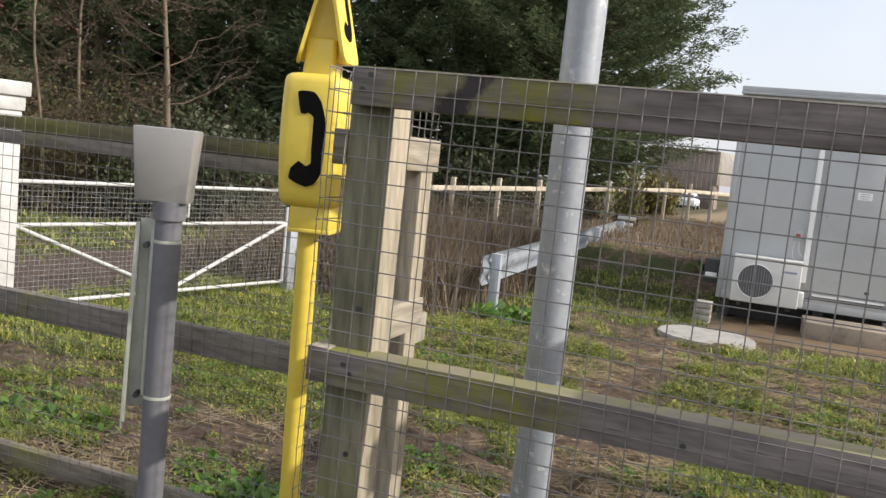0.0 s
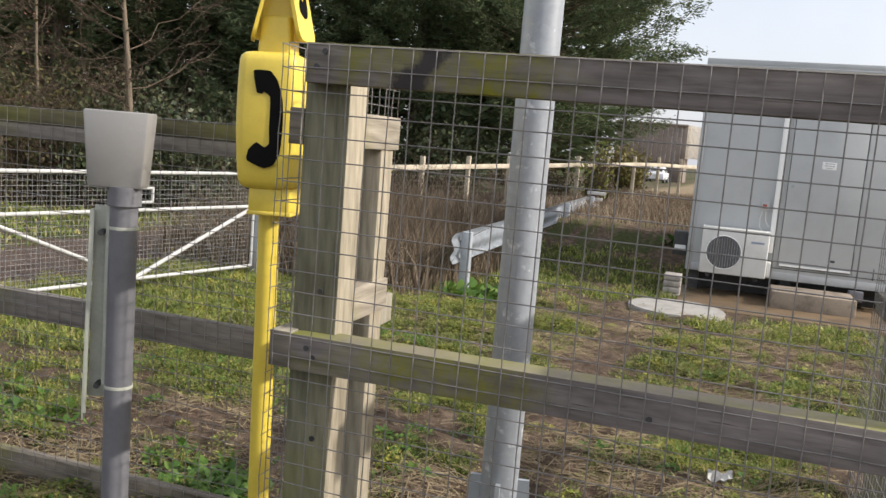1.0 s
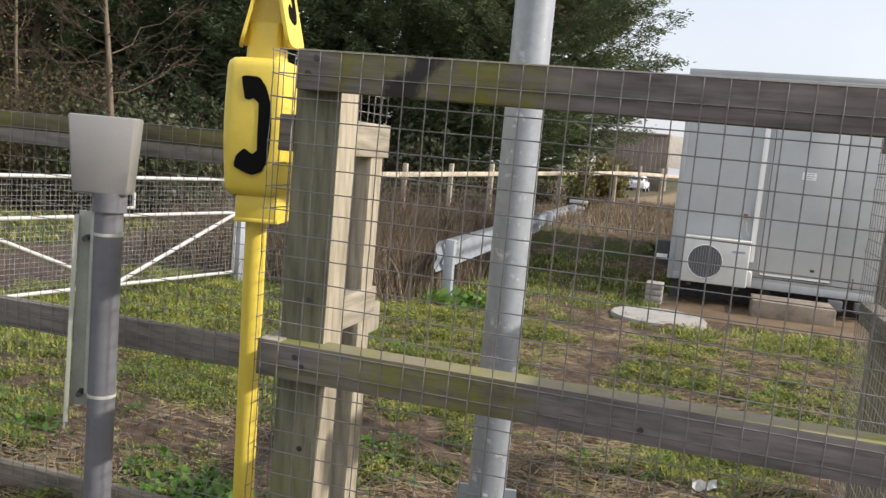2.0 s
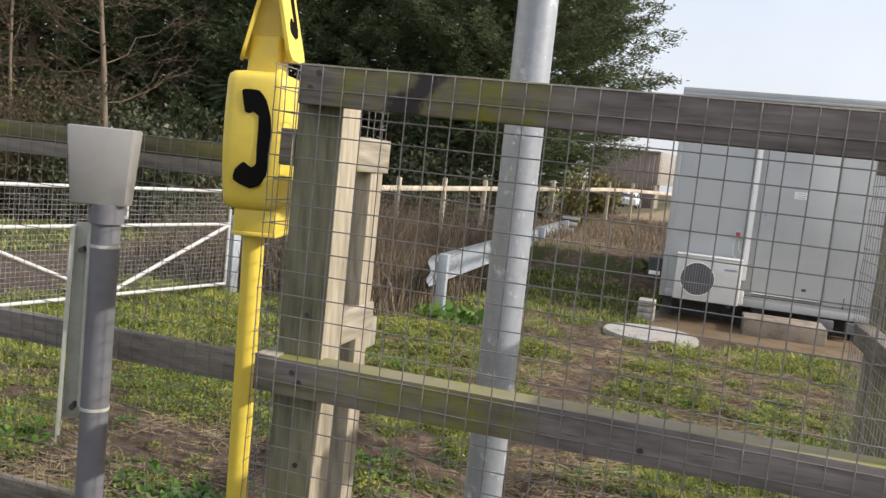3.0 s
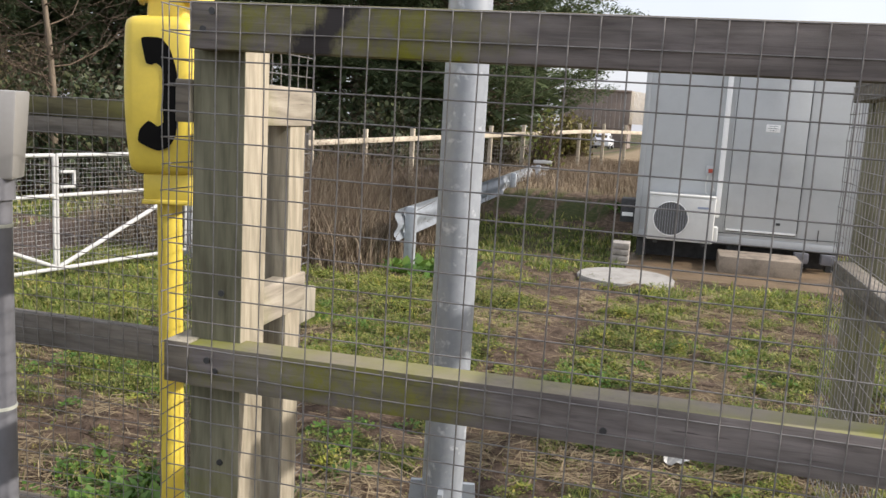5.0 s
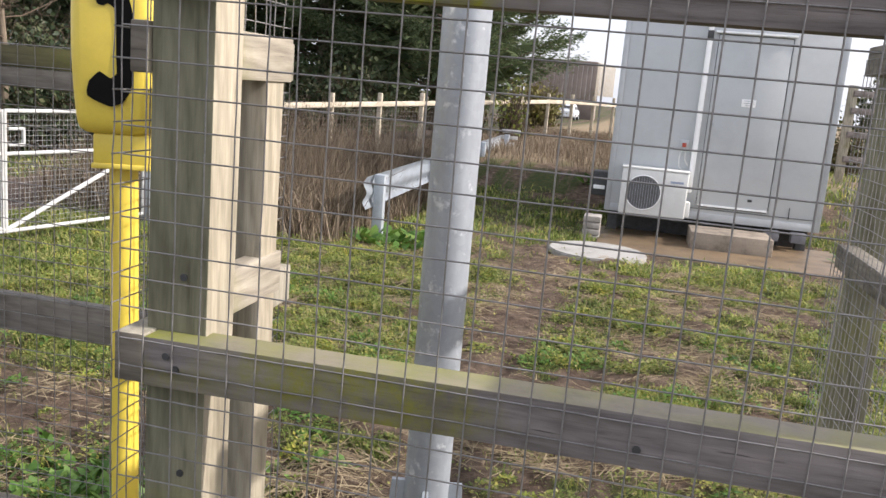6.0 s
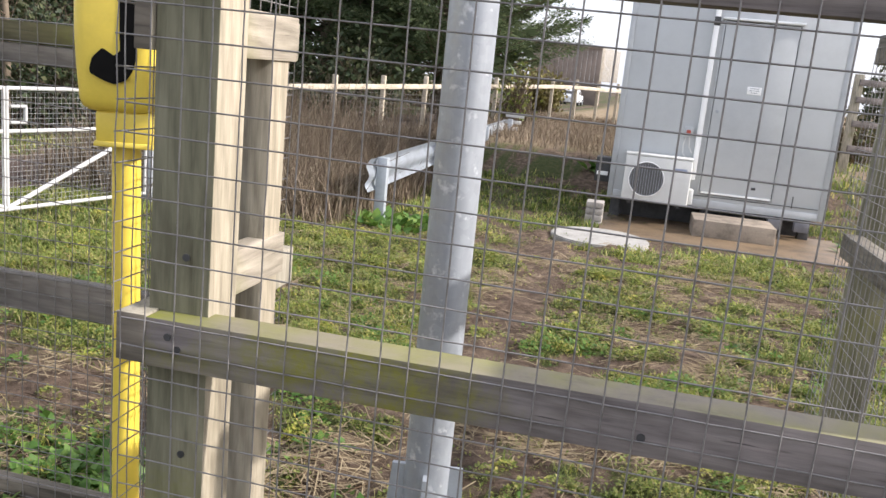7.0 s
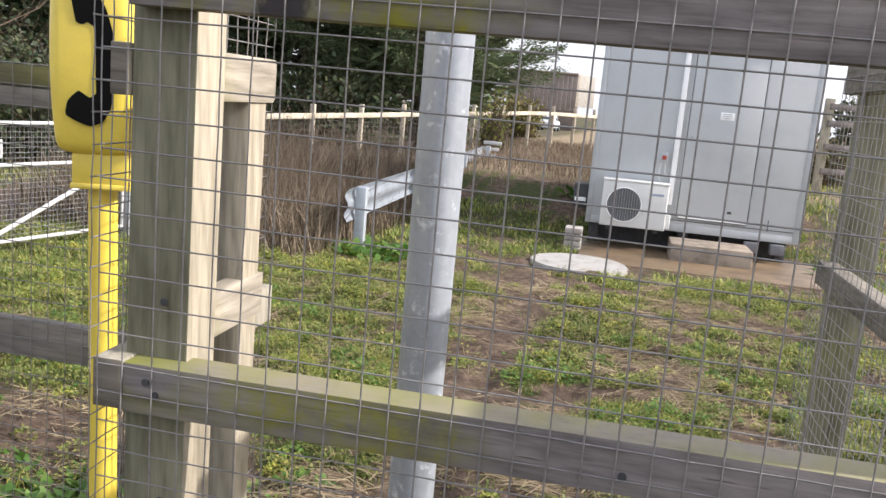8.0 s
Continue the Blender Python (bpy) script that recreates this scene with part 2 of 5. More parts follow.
M_OLIVE = leafy("olive_leaf", (0.12, 0.11, 0.03), (0.20, 0.18, 0.055), (0.15, 0.115, 0.05), 0.6, 0.2)
M_GRASS = leafy("grass_blade", (0.11, 0.165, 0.035), (0.23, 0.30, 0.065), (0.46, 0.40, 0.18), 0.5, 0.35, True)
M_CLOVER = leafy("small_leaf", (0.11, 0.15, 0.03), (0.20, 0.235, 0.05), (0.36, 0.31, 0.11), 0.5, 0.35)
M_CUSHION = leafy("cushion_leaf", (0.10, 0.145, 0.03), (0.22, 0.275, 0.06), (0.40, 0.37, 0.12), 0.5, 0.35, True)
M_BRACKET = plain("pale_channel", (0.47, 0.48, 0.41), 0.5, 0.0, 0.12, 8)
M_BARRIER = plain("bright_galvanised_beam", (0.50, 0.54, 0.58), 0.45, 0.2, 0.10, 5)
M_STRAW = leafy("dry_grass", (0.17, 0.12, 0.075), (0.42, 0.345, 0.23), (0.29, 0.22, 0.14), 0.7, 0.2)
M_REED = leafy("dead_stalk", (0.12, 0.088, 0.065), (0.205, 0.158, 0.118), (0.35, 0.29, 0.215), 0.75, 0.15)
M_WEED = leafy("broad_leaf_weed", (0.062, 0.14, 0.027), (0.11, 0.215, 0.04), (0.18, 0.29, 0.06), 0.45, 0.35)


def spangled(name, base, bright):
    """Hot-dip galvanised steel: pale crystal flecks and faint runs on dull grey."""
    m, nt, b = nodes_of(name)
    co = nt.nodes.new("ShaderNodeTexCoord")
    vo = nt.nodes.new("ShaderNodeTexVoronoi")
    vo.inputs["Scale"].default_value = 55.0
    nt.links.new(co.outputs["Object"], vo.inputs["Vector"])
    runs = ramp(nt, noise_node(nt, 3.0, 5, 0.6, (6, 6, 1)), [(0.3, tuple(c * 0.8 for c in base)), (0.6, base), (0.8, tuple(c * 1.12 for c in base))])
    fleck = level(nt, noise_node(nt, 26, 3, 0.6), 0.60, 0.72)
    col = mix(nt, fleck, runs, bright)
    sp = nt.nodes.new("ShaderNodeSeparateColor")
    nt.links.new(vo.outputs["Color"], sp.inputs[0])
    col = mix(nt, 0.16, col, mix(nt, sp.outputs[0], (0.4, 0.4, 0.42), (1, 1, 1)), 'MULTIPLY')
    nt.links.new(col, b.inputs["Base Color"])
    b.inputs["Metallic"].default_value = 0.25
    b.inputs["Roughness"].default_value = 0.48
    return m


M_MAST = spangled("spangled_galvanised", (0.36, 0.385, 0.415), (0.62, 0.64, 0.66))


# ---- mesh helpers ----
def box(bm, lo, hi, bev=0.0, seg=2):
    m = Matrix.Translation([(a + b) / 2 for a, b in zip(lo, hi)]) @ Matrix.Diagonal([*(abs(b - a) for a, b in zip(lo, hi)), 1])
    vs = bmesh.ops.create_cube(bm, size=1.0, matrix=m)["verts"]
    if bev:
        es = list({e for v in vs for e in v.link_edges})
        bmesh.ops.bevel(bm, geom=es, offset=bev, segments=seg, profile=0.5, affect='EDGES')
    return bm


def tube(bm, a, b, r0, r1=None, n=16, caps=True):
    a, b = Vector(a), Vector(b)
    d = b - a
    m = Matrix.Translation((a + b) / 2) @ d.to_track_quat("Z", "Y").to_matrix().to_4x4()
    bmesh.ops.create_cone(bm, cap_ends=caps, segments=n, radius1=r0, radius2=r0 if r1 is None else r1, depth=d.length, matrix=m)
    return bm


def finish(bm, name, mat, smooth=35.0):
    me = bpy.data.meshes.new(name)
    bm.normal_update()
    bm.to_mesh(me)
    bm.free()
    me.materials.append(mat)
    if smooth:
        me.shade_smooth()
        me.set_sharp_from_angle(angle=radians(smooth))
    return me


def part(name, bm, mat, parent=None, label="", smooth=35.0):
    ob = new(name, finish(bm, name, mat, smooth))
    if parent is not None:
        ob.parent = parent
    if label:
        ob["label"] = label
    return ob


def thing(name, at, label, category, group="", kind=""):
    return tagged(put(new(name), at), label, category, group, kind)


def put(ob, at):
    if isinstance(at, Matrix):
        ob.matrix_world = at
    else:
        ob.location = at
    return ob


def from_arrays(name, verts, faces, mat, smooth=False):
    """One mesh from arrays; all faces have the same number of corners."""
    me = bpy.data.meshes.new(name)
    nf, k = faces.shape
    me.vertices.add(len(verts))
    me.vertices.foreach_set("co", np.ascontiguousarray(verts, dtype=np.float32).ravel())
    me.loops.add(nf * k)
    me.loops.foreach_set("vertex_index", np.ascontiguousarray(faces, dtype=np.int32).ravel())
    me.polygons.add(nf)
    me.polygons.foreach_set("loop_start", np.arange(0, nf * k, k, dtype=np.int32))
    me.update(calc_edges=True)
    me.validate()
    me.materials.append(mat)
    if smooth:
        me.shade_smooth()
    return me


def hash2(i, j, seed):
    h = np.sin(i * 127.1 + j * 311.7 + seed * 74.7) * 43758.5453
    return h - np.floor(h)


def value_noise(x, y, seed=0):
    """Smooth noise from 0 to 1."""
    x, y = np.asarray(x, dtype=float), np.asarray(y, dtype=float)
    i, j = np.floor(x), np.floor(y)
    u, v = x - i, y - j
    u, v = u * u * (3 - 2 * u), v * v * (3 - 2 * v)
    a = hash2(i, j, seed) * (1 - u) + hash2(i + 1, j, seed) * u
    b = hash2(i, j + 1, seed) * (1 - u) + hash2(i + 1, j + 1, seed) * u
    return a * (1 - v) + b * v


def fbm(x, y, seed=0):
    return 0.5 * value_noise(x, y, seed) + 0.3 * value_noise(2.1 * x, 2.1 * y, seed + 1) + 0.2 * value_noise(4.3 * x, 4.3 * y, seed + 2)


def smooth(a, lo, hi):
    t = np.clip((a - lo) / (hi - lo), 0, 1)
    return t * t * (3 - 2 * t)


def ground_z(x, y):
    """The lie of the land: level by the near fence, falling to the cabin, a bank behind it."""
    x, y = np.asarray(x, dtype=float), np.asarray(y, dtype=float)
    base = np.interp(y, [-40, 3.2, 7, 10.0, 12.0, 14.5, 18, 40, 60, 90, 400], [0, 0, -0.14, -0.30, -0.30, 0.20, 0.15, -0.1, -0.5, -1.15, -4.0])
    side = np.clip((-x - 3.2) / 2.0, 0, 1)
    base = base * (1 - side) + np.interp(y, [-40, 3, 6, 20, 60, 90, 400], [-0.05, -0.05, -0.15, -0.15, -0.5, -1.15, -4.0]) * side
    bumps = 0.05 * (fbm(1.3 * x, 1.3 * y, 5) - 0.5) + 0.055 * (value_noise(4 * x, 4 * y, 9) - 0.5) + 0.035 * (value_noise(9 * x, 9 * y, 10) - 0.5) * (y < 14)
    calm = np.clip(np.hypot(x - 0.6, y - 10.4) / 2.0, 0.1, 1)
    return base + bumps * calm


def turf(x, y):
    """How thickly the grass grows, 0 to 1."""
    x, y = np.asarray(x, dtype=float), np.asarray(y, dtype=float)
    near = 1 - smooth(y, 3.6, 5.0)
    t = smooth(0.42 * fbm(3.3 * x + 3, 3.3 * y + 1, 21) + 0.26 * fbm(1.4 * x, 1.4 * y, 27) + 0.32 * fbm(8.0 * x, 8.0 * y, 25) - 0.02 * near, 0.472, 0.535)
    apron = smooth(y, 9.2, 9.7) * (1 - smooth(y, 11.6, 12.2)) * smooth(x, -0.6, -0.2) * (1 - smooth(x, 2.2, 2.8))
    t = t * (1 - 0.97 * apron)
    lush = 0.35 * np.exp(-(((x + 2.0) / 1.0) ** 2 + ((y - 6.4) / 1.2) ** 2)) + np.exp(-(((x + 4.0) / 1.5) ** 2 + ((y - 6.0) / 2.0) ** 2)) + 0.7 * np.exp(-(((x + 1.6) / 1.0) ** 2 + ((y - 11.6) / 1.3) ** 2))
    t = np.clip(t + 0.7 * lush, 0, 1)
    bare = np.exp(-(((x + 2.2) / 0.9) ** 2 + ((y - 3.35) / 0.32) ** 2)) + np.exp(-(((x - 0.05) / 0.55) ** 2 + ((y - 3.6) / 0.3) ** 2))
    t = t * (1 - 0.92 * np.clip(1.2 * bare, 0, 1))
    wander = np.abs(x + 0.74 - 0.05 * np.sin(2.1 * y) - 0.16 * (fbm(2.5 * x, 2.5 * y, 29) - 0.5))
    path = (1 - smooth(wander, 0.15, 0.28)) * smooth(y, 2.6, 3.4) * (1 - smooth(y, 8.6, 9.0))
    t = t * (1 - 0.97 * path) * smooth(np.hypot(x + 0.37, y - 9.20), 0.52, 0.72)
    return t * (1 - track(x, y))


def dry(x, y):
    """Where the sward is dead and straw-coloured: the bank and the field beyond."""
    x, y = np.asarray(x, dtype=float), np.asarray(y, dtype=float)
    return smooth(y + 1.2 * fbm(0.8 * x, 0.8 * y, 81), 14.6, 16.4) * smooth(x, -4.5, -2.5) * (0.55 + 0.45 * fbm(0.5 * x, 0.5 * y, 82))


def track(x, y):
    """The worn track beyond the gate."""
    return smooth(-np.asarray(x, dtype=float), 5.3, 5.7) * (1 - smooth(-np.asarray(x, dtype=float), 6.8, 7.3)) * (np.asarray(y) < 30)


def gz(x, y):
    return float(ground_z(x, y))


def wires(lines, r, sides=4):
    """Thin round bars along polylines, joined: arrays of vertices and quads."""
    V, F, n0 = [], [], 0
    ang = np.arange(sides) * 2 * math.pi / sides
    for pts, rad in ((np.asarray(p, dtype=float), r) for p in lines):
        n = len(pts)
        rr = np.linspace(rad[0], rad[1], n) if isinstance(rad, tuple) else np.full(n, rad)
        d = np.gradient(pts, axis=0)
        d /= np.linalg.norm(d, axis=1)[:, None] + 1e-9
        ref = np.where(np.abs(d[:, 2:3]) > 0.8, np.array([[1.0, 0, 0]]), np.array([[0, 0, 1.0]]))
        s = np.cross(d, ref)
        s /= np.linalg.norm(s, axis=1)[:, None] + 1e-9
        u = np.cross(s, d)
        ring = pts[:, None, :] + rr[:, None, None] * (s[:, None, :] * np.cos(ang)[None, :, None] + u[:, None, :] * np.sin(ang)[None, :, None])
        V.append(ring.reshape(-1, 3))
        i, j = np.meshgrid(np.arange(n - 1), np.arange(sides), indexing="ij")
        a, b = i * sides + j, i * sides + (j + 1) % sides
        F.append(np.stack([a, b, b + sides, a + sides], -1).reshape(-1, 4) + n0)
        n0 += n * sides
    return np.concatenate(V), np.concatenate(F)


def mesh_panel(parent, start, along, width, z0, z1, pitch=0.05, r=0.00138, wave=0.0013, seed=1, rise=None, slope=0.0):
    """A welded mesh from start, in the level direction along; rise is the pitch upward."""
    rise = rise or pitch
    g = np.random.default_rng(seed)
    a = np.array([*along, 0.0]) / np.linalg.norm(along)
    nrm = np.array([a[1], -a[0], 0.0])
    s = np.array([*start, 0.0])
    nu, nv = int(round(width / pitch)), int(round((z1 - z0) / rise))
    du, dv = g.normal(0, wave, nu + 1), g.normal(0, wave, nv + 1)
    off = g.normal(0, wave * 0.8, (nu + 1, nv + 1))
    lines = []
    for i in range(nu + 1):
        lines.append([s + a * (min(i * pitch, width) + du[i]) + nrm * (off[i, j] + 2 * r) + np.array([0, 0, z0 + j * rise + slope * i * pitch]) for j in range(nv + 1)])
    for j in range(nv + 1):
        lines.append([s + a * (i * pitch) + nrm * off[i, j] + np.array([0, 0, z0 + j * rise + dv[j] + slope * i * pitch]) for i in range(nu + 1)])
    v, f = wires(lines, r)
    ob = new("wire_mesh", from_arrays("wire_mesh", v, f, M_WIRE, True))
    ob.parent = parent
    ob["label"] = "square welded galvanised wire mesh"
    return ob


def plank(name, lo, hi, mat, parent, bev=0.0025, label="", front=None):
    """A sawn timber with its own origin at its middle, edges eased."""
    c = Vector([(a + b) / 2 for a, b in zip(lo, hi)])
    h = [(b - a) / 2 for a, b in zip(lo, hi)]
    bm = bmesh.new()
    box(bm, [-x for x in h], h, bev)
    ob = part(name, bm, mat, parent, label)
    ob.location = c
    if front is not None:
        # faces towards -y take a second, darker material
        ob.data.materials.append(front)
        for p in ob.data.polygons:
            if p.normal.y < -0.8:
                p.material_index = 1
    return ob


# ---- ground ----
def build_ground():
    xs = np.unique(np.concatenate([np.linspace(-400, -30, 12), np.linspace(-30, -8, 24), np.linspace(-8, -3.6, 40), np.linspace(-3.6, 1.8, 136), np.linspace(1.8, 6, 36), np.linspace(6, 30, 18), np.linspace(30, 400, 12)]))
    ys = np.unique(np.concatenate([np.linspace(-400, -6, 14), np.linspace(-6, 1, 12), np.linspace(1, 2, 12), np.linspace(2, 6, 101), np.linspace(6, 13, 90), np.linspace(13, 40, 40), np.linspace(40, 600, 16)]))
    X, Y = np.meshgrid(xs, ys, indexing="ij")
    Z = ground_z(X, Y)
    v = np.stack([X, Y, Z], -1).reshape(-1, 3)
    ny = len(ys)
    i, j = np.meshgrid(np.arange(len(xs) - 1), np.arange(ny - 1), indexing="ij")
    a = i * ny + j
    f = np.stack([a, a + ny, a + ny + 1, a + 1], -1).reshape(-1, 4)
    m, nt, b = nodes_of("soil_and_turf")
    at = nt.nodes.new("ShaderNodeAttribute")
    at.attribute_name = "cover"
    sep = nt.nodes.new("ShaderNodeSeparateColor")
    nt.links.new(at.outputs["Color"], sep.inputs[0])
    soil = ramp(nt, noise_node(nt, 11, 8, 0.75), [(0.27, (0.026, 0.018, 0.013)), (0.44, (0.078, 0.054, 0.039)), (0.58, (0.155, 0.112, 0.08)), (0.74, (0.31, 0.24, 0.175))])
    grassy = ramp(nt, noise_node(nt, 14, 6, 0.7), [(0.3, (0.026, 0.034, 0.011)), (0.5, (0.052, 0.064, 0.019)), (0.72, (0.12, 0.105, 0.045))])
    gravel = ramp(nt, noise_node(nt, 22, 8, 0.75), [(0.3, (0.06, 0.043, 0.034)), (0.55, (0.11, 0.082, 0.067)), (0.75, (0.18, 0.145, 0.12))])
    fuzz = nt.nodes.new("ShaderNodeMath")
    fuzz.operation = 'ADD'
    nt.links.new(sep.outputs[0], fuzz.inputs[0])
    nt.links.new(level(nt, noise_node(nt, 18, 5, 0.7), 0.2, 0.8), fuzz.inputs[1])
    col = mix(nt, level(nt, fuzz.outputs[0], 0.65, 1.1), soil, grassy)
    straw = ramp(nt, noise_node(nt, 6, 7, 0.7), [(0.3, (0.17, 0.12, 0.075)), (0.5, (0.30, 0.225, 0.145)), (0.75, (0.38, 0.32, 0.20))])
    col = mix(nt, sep.outputs[2], col, straw)
    col = mix(nt, sep.outputs[1], col, gravel)
    nt.links.new(col, b.inputs["Base Color"])
    b.inputs["Roughness"].default_value = 0.95
    b.inputs["Specular IOR Level"].default_value = 0.15
    bump(nt, b, noise_node(nt, 45, 8, 0.75), 0.8, 0.03)
    me = from_arrays("ground", v, f, m, True)
    ca = me.attributes.new("cover", 'FLOAT_COLOR', 'POINT')
    flat = np.stack([turf(X, Y).ravel(), track(X, Y).ravel(), dry(X, Y).ravel(), np.ones(X.size)], -1)
    ca.data.foreach_set("color", flat.astype(np.float32).ravel())
    ob = new("ground", me)
    return tagged(ob, "patchy grass and bare brown soil sloping to a cabin", "ground", kind="structure")


build_ground()


# ---- near fence ----
FY = 1.725            # front of the rails; the mesh hangs just before it
RT = 0.045            # rail thickness

fence = thing("timber_fence", (0, 0, 0), "weathered timber post-and-rail fence faced with wire mesh", "fence")
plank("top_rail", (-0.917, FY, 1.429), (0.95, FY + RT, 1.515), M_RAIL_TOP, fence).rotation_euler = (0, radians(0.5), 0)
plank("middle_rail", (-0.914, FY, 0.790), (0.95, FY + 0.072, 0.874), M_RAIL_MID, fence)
for bx, by, bz in ((-0.855, FY, 0.826), (-0.872, FY, 0.846), (-0.109, FY, 0.82), (-0.888, FY, 1.472), (-0.87, FY, 1.505), (0.3, FY, 1.47), (-0.868, FY + RT, 0.971), (-0.866, FY + RT, 0.62), (-0.87, FY + RT, 0.30)):
    part("bolt_head", tube(bmesh.new(), (bx, by - 0.003, bz), (bx, by + 0.004, bz), 0.0065, n=10), M_DARK, fence)
plank("bottom_rail", (-0.95, FY, 0.06), (0.95, FY + RT, 0.147), M_RAIL, fence)
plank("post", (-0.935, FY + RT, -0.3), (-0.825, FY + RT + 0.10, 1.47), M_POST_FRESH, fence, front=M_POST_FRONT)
plank("post", (0.62, FY + RT, -0.3), (0.72, FY + RT + 0.10, 1.50), M_POST, fence)
mesh_panel(fence, (-0.957, FY - 0.004), (1, 0), 1.92, 1.519 - 30 * 0.0498, 1.519, 0.0492, seed=3, rise=0.0498, slope=-0.008)

# the return that runs back from its end
ret = thing("fence_return", (0, 0, 0), "short pale timber fence return with wire mesh on one side", "fence")
plank("post", (-0.915, 2.0, -0.3), (-0.838, 2.077, 1.375), M_POST_FRESH, ret, front=M_POST)
for z0, z1, y1 in ((1.300, 1.382, 2.10), (0.884, 0.966, 2.09), (0.03, 0.11, 2.10)):
    plank("rail", (-0.872, FY + RT + 0.101, z0), (-0.832, y1, z1), M_RAIL_Y, ret)
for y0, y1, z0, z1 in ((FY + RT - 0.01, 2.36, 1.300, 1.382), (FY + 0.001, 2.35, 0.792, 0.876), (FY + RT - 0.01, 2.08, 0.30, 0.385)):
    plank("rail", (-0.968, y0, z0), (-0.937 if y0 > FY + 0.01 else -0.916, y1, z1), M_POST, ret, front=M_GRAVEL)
mesh_panel(ret, (-0.975, FY), (0, 1), 0.70, 1.519 - 30 * 0.0498, 1.519, seed=4, rise=0.0498)

# ---- side fence that runs off from the return ----
LY = 2.42
left = thing("timber_fence", (0, 0, 0), "dark weathered timber rail fence with wire mesh and gravel board", "fence")
plank("top_rail", (-5.5, LY, 1.225), (-1.0, LY + RT, 1.274), M_RAIL_DARK, left)
plank("top_rail", (-5.5, LY + 0.004, 1.276), (-1.0, LY + RT, 1.328), M_RAIL_MOSS, left, label="mossy olive upper rail")
plank("middle_rail", (-5.5, LY, 0.575), (-1.0, LY + RT, 0.672), M_RAIL_DARK, left)
plank("gravel_board", (-5.5, LY, -0.10), (-1.0, LY + RT, 0.066), M_GRAVEL, left, label="dark damp gravel board")
for x in (-3.6, -5.4):
    plank("post", (x, LY + RT, -0.3), (x + 0.1, LY + RT + 0.1, 1.36), M_POST, left)
mesh_panel(left, (-5.5, LY - 0.004), (1, 0), 4.5, 0.03, 1.33, seed=5)

# ---- fence on the other side of the plot ----
right = thing("timber_fence", (0, 0, 0), "weathered grey timber fence with square posts and wire mesh", "fence")
plank("post", (0.675, 3.78, -0.3), (0.80, 3.905, 1.50), M_POST_FRONT, right)
plank("middle_rail", (0.608, FY + 0.2, 0.79), (0.673, 3.80, 0.875), M_RAIL_YD, right)
plank("top_rail", (0.608, FY + 0.2, 1.475), (0.673, 3.84, 1.575), M_RAIL_YD, right)
mesh_panel(right, (0.600, FY + 0.1), (0, 1), 2.0, 0.03, 1.53, seed=6)

# ---- emergency telephone on its yellow pole ----
PX, PY = -1.222, 2.17
phone = thing("telephone_post", pose(PX, PY, 0, 0, -0.9, 13), "yellow roadside telephone housing on a yellow steel pole", "telephone")


def rounded_block(w0, w1, d0, d1, h, bev, seg=4):
    """A tapering block, rounded; w, d at the foot and at the head."""
    bm = bmesh.new()
    box(bm, (-0.5, -0.5, 0), (0.5, 0.5, 1))
    for v in bm.verts:
        k = v.co.z
        v.co = Vector((v.co.x * (w0 + (w1 - w0) * k), v.co.y * (d0 + (d1 - d0) * k), v.co.z * h))
    bmesh.ops.bevel(bm, geom=list(bm.edges), offset=bev, segments=seg, profile=0.5, affect='EDGES')
    return bm


part("pole", tube(bmesh.new(), (0, 0, gz(PX, PY) - 0.3), (0, 0, 1.12), 0.030, n=24), M_YELLOW, phone)


def barrel(w, d, h, swell, rad, foot=1.0, rings=18):
    """A rounded upright case that swells at mid height and closes with soft edges."""
    bm = bmesh.new()
    loops = []
    for k in range(rings + 1):
        u = k / rings
        u = 0.5 - 0.5 * math.cos(math.pi * u)
        e = min(u, 1 - u) * h
        inset = rad * (1 - math.sqrt(max(0.0, 1 - (1 - min(e / rad, 1)) ** 2)))
        grow = 1 + swell * math.sin(math.pi * min(max(u, 0), 1)) - (1 - foot) * (1 - u) ** 4
        hw, hd = w / 2 * grow - inset, d / 2 * grow - inset
        ring = []
        for q in range(4):
            sx, sy = ((1, 1), (-1, 1), (-1, -1), (1, -1))[q]
            for n in range(6):
                a = math.pi / 2 * (q + n / 5)
                ring.append(bm.verts.new((sx * (hw - 0.030) + 0.030 * math.cos(a), sy * (hd - 0.030) + 0.030 * math.sin(a), u * h)))
        loops.append(ring)
    m = len(loops[0])
    for a, b in zip(loops, loops[1:]):
        for n in range(m):
            bm.faces.new((a[n], a[(n + 1) % m], b[(n + 1) % m], b[n]))
    bm.faces.new(loops[0][::-1])
    bm.faces.new(loops[-1])
    return bm


ob = part("collar", rounded_block(0.120, 0.120, 0.19, 0.19, 0.070, 0.008), M_YELLOW, phone)
ob.location = (0.014, 0.038, 1.094)
part("collar_lip", rounded_block(0.126, 0.124, 0.196, 0.194, 0.012, 0.003, 2), M_YELLOW, phone).location = (0.014, 0.038, 1.088)
body = part("housing", barrel(0.166, 0.208, 0.375, 0.055, 0.022, 0.94), M_YELLOW, phone, smooth=60.0)
body.location = (0.0, 0.028, 1.160)
part("seam", rounded_block(0.128, 0.128, 0.17, 0.17, 0.004, 0.001, 1), M_DARK, phone).location = (0.008, 0.034, 1.1575)
part("neck", rounded_block(0.10, 0.085, 0.10, 0.09, 0.14, 0.012), M_YELLOW, phone).location = (0.0, 0.03, 1.50)


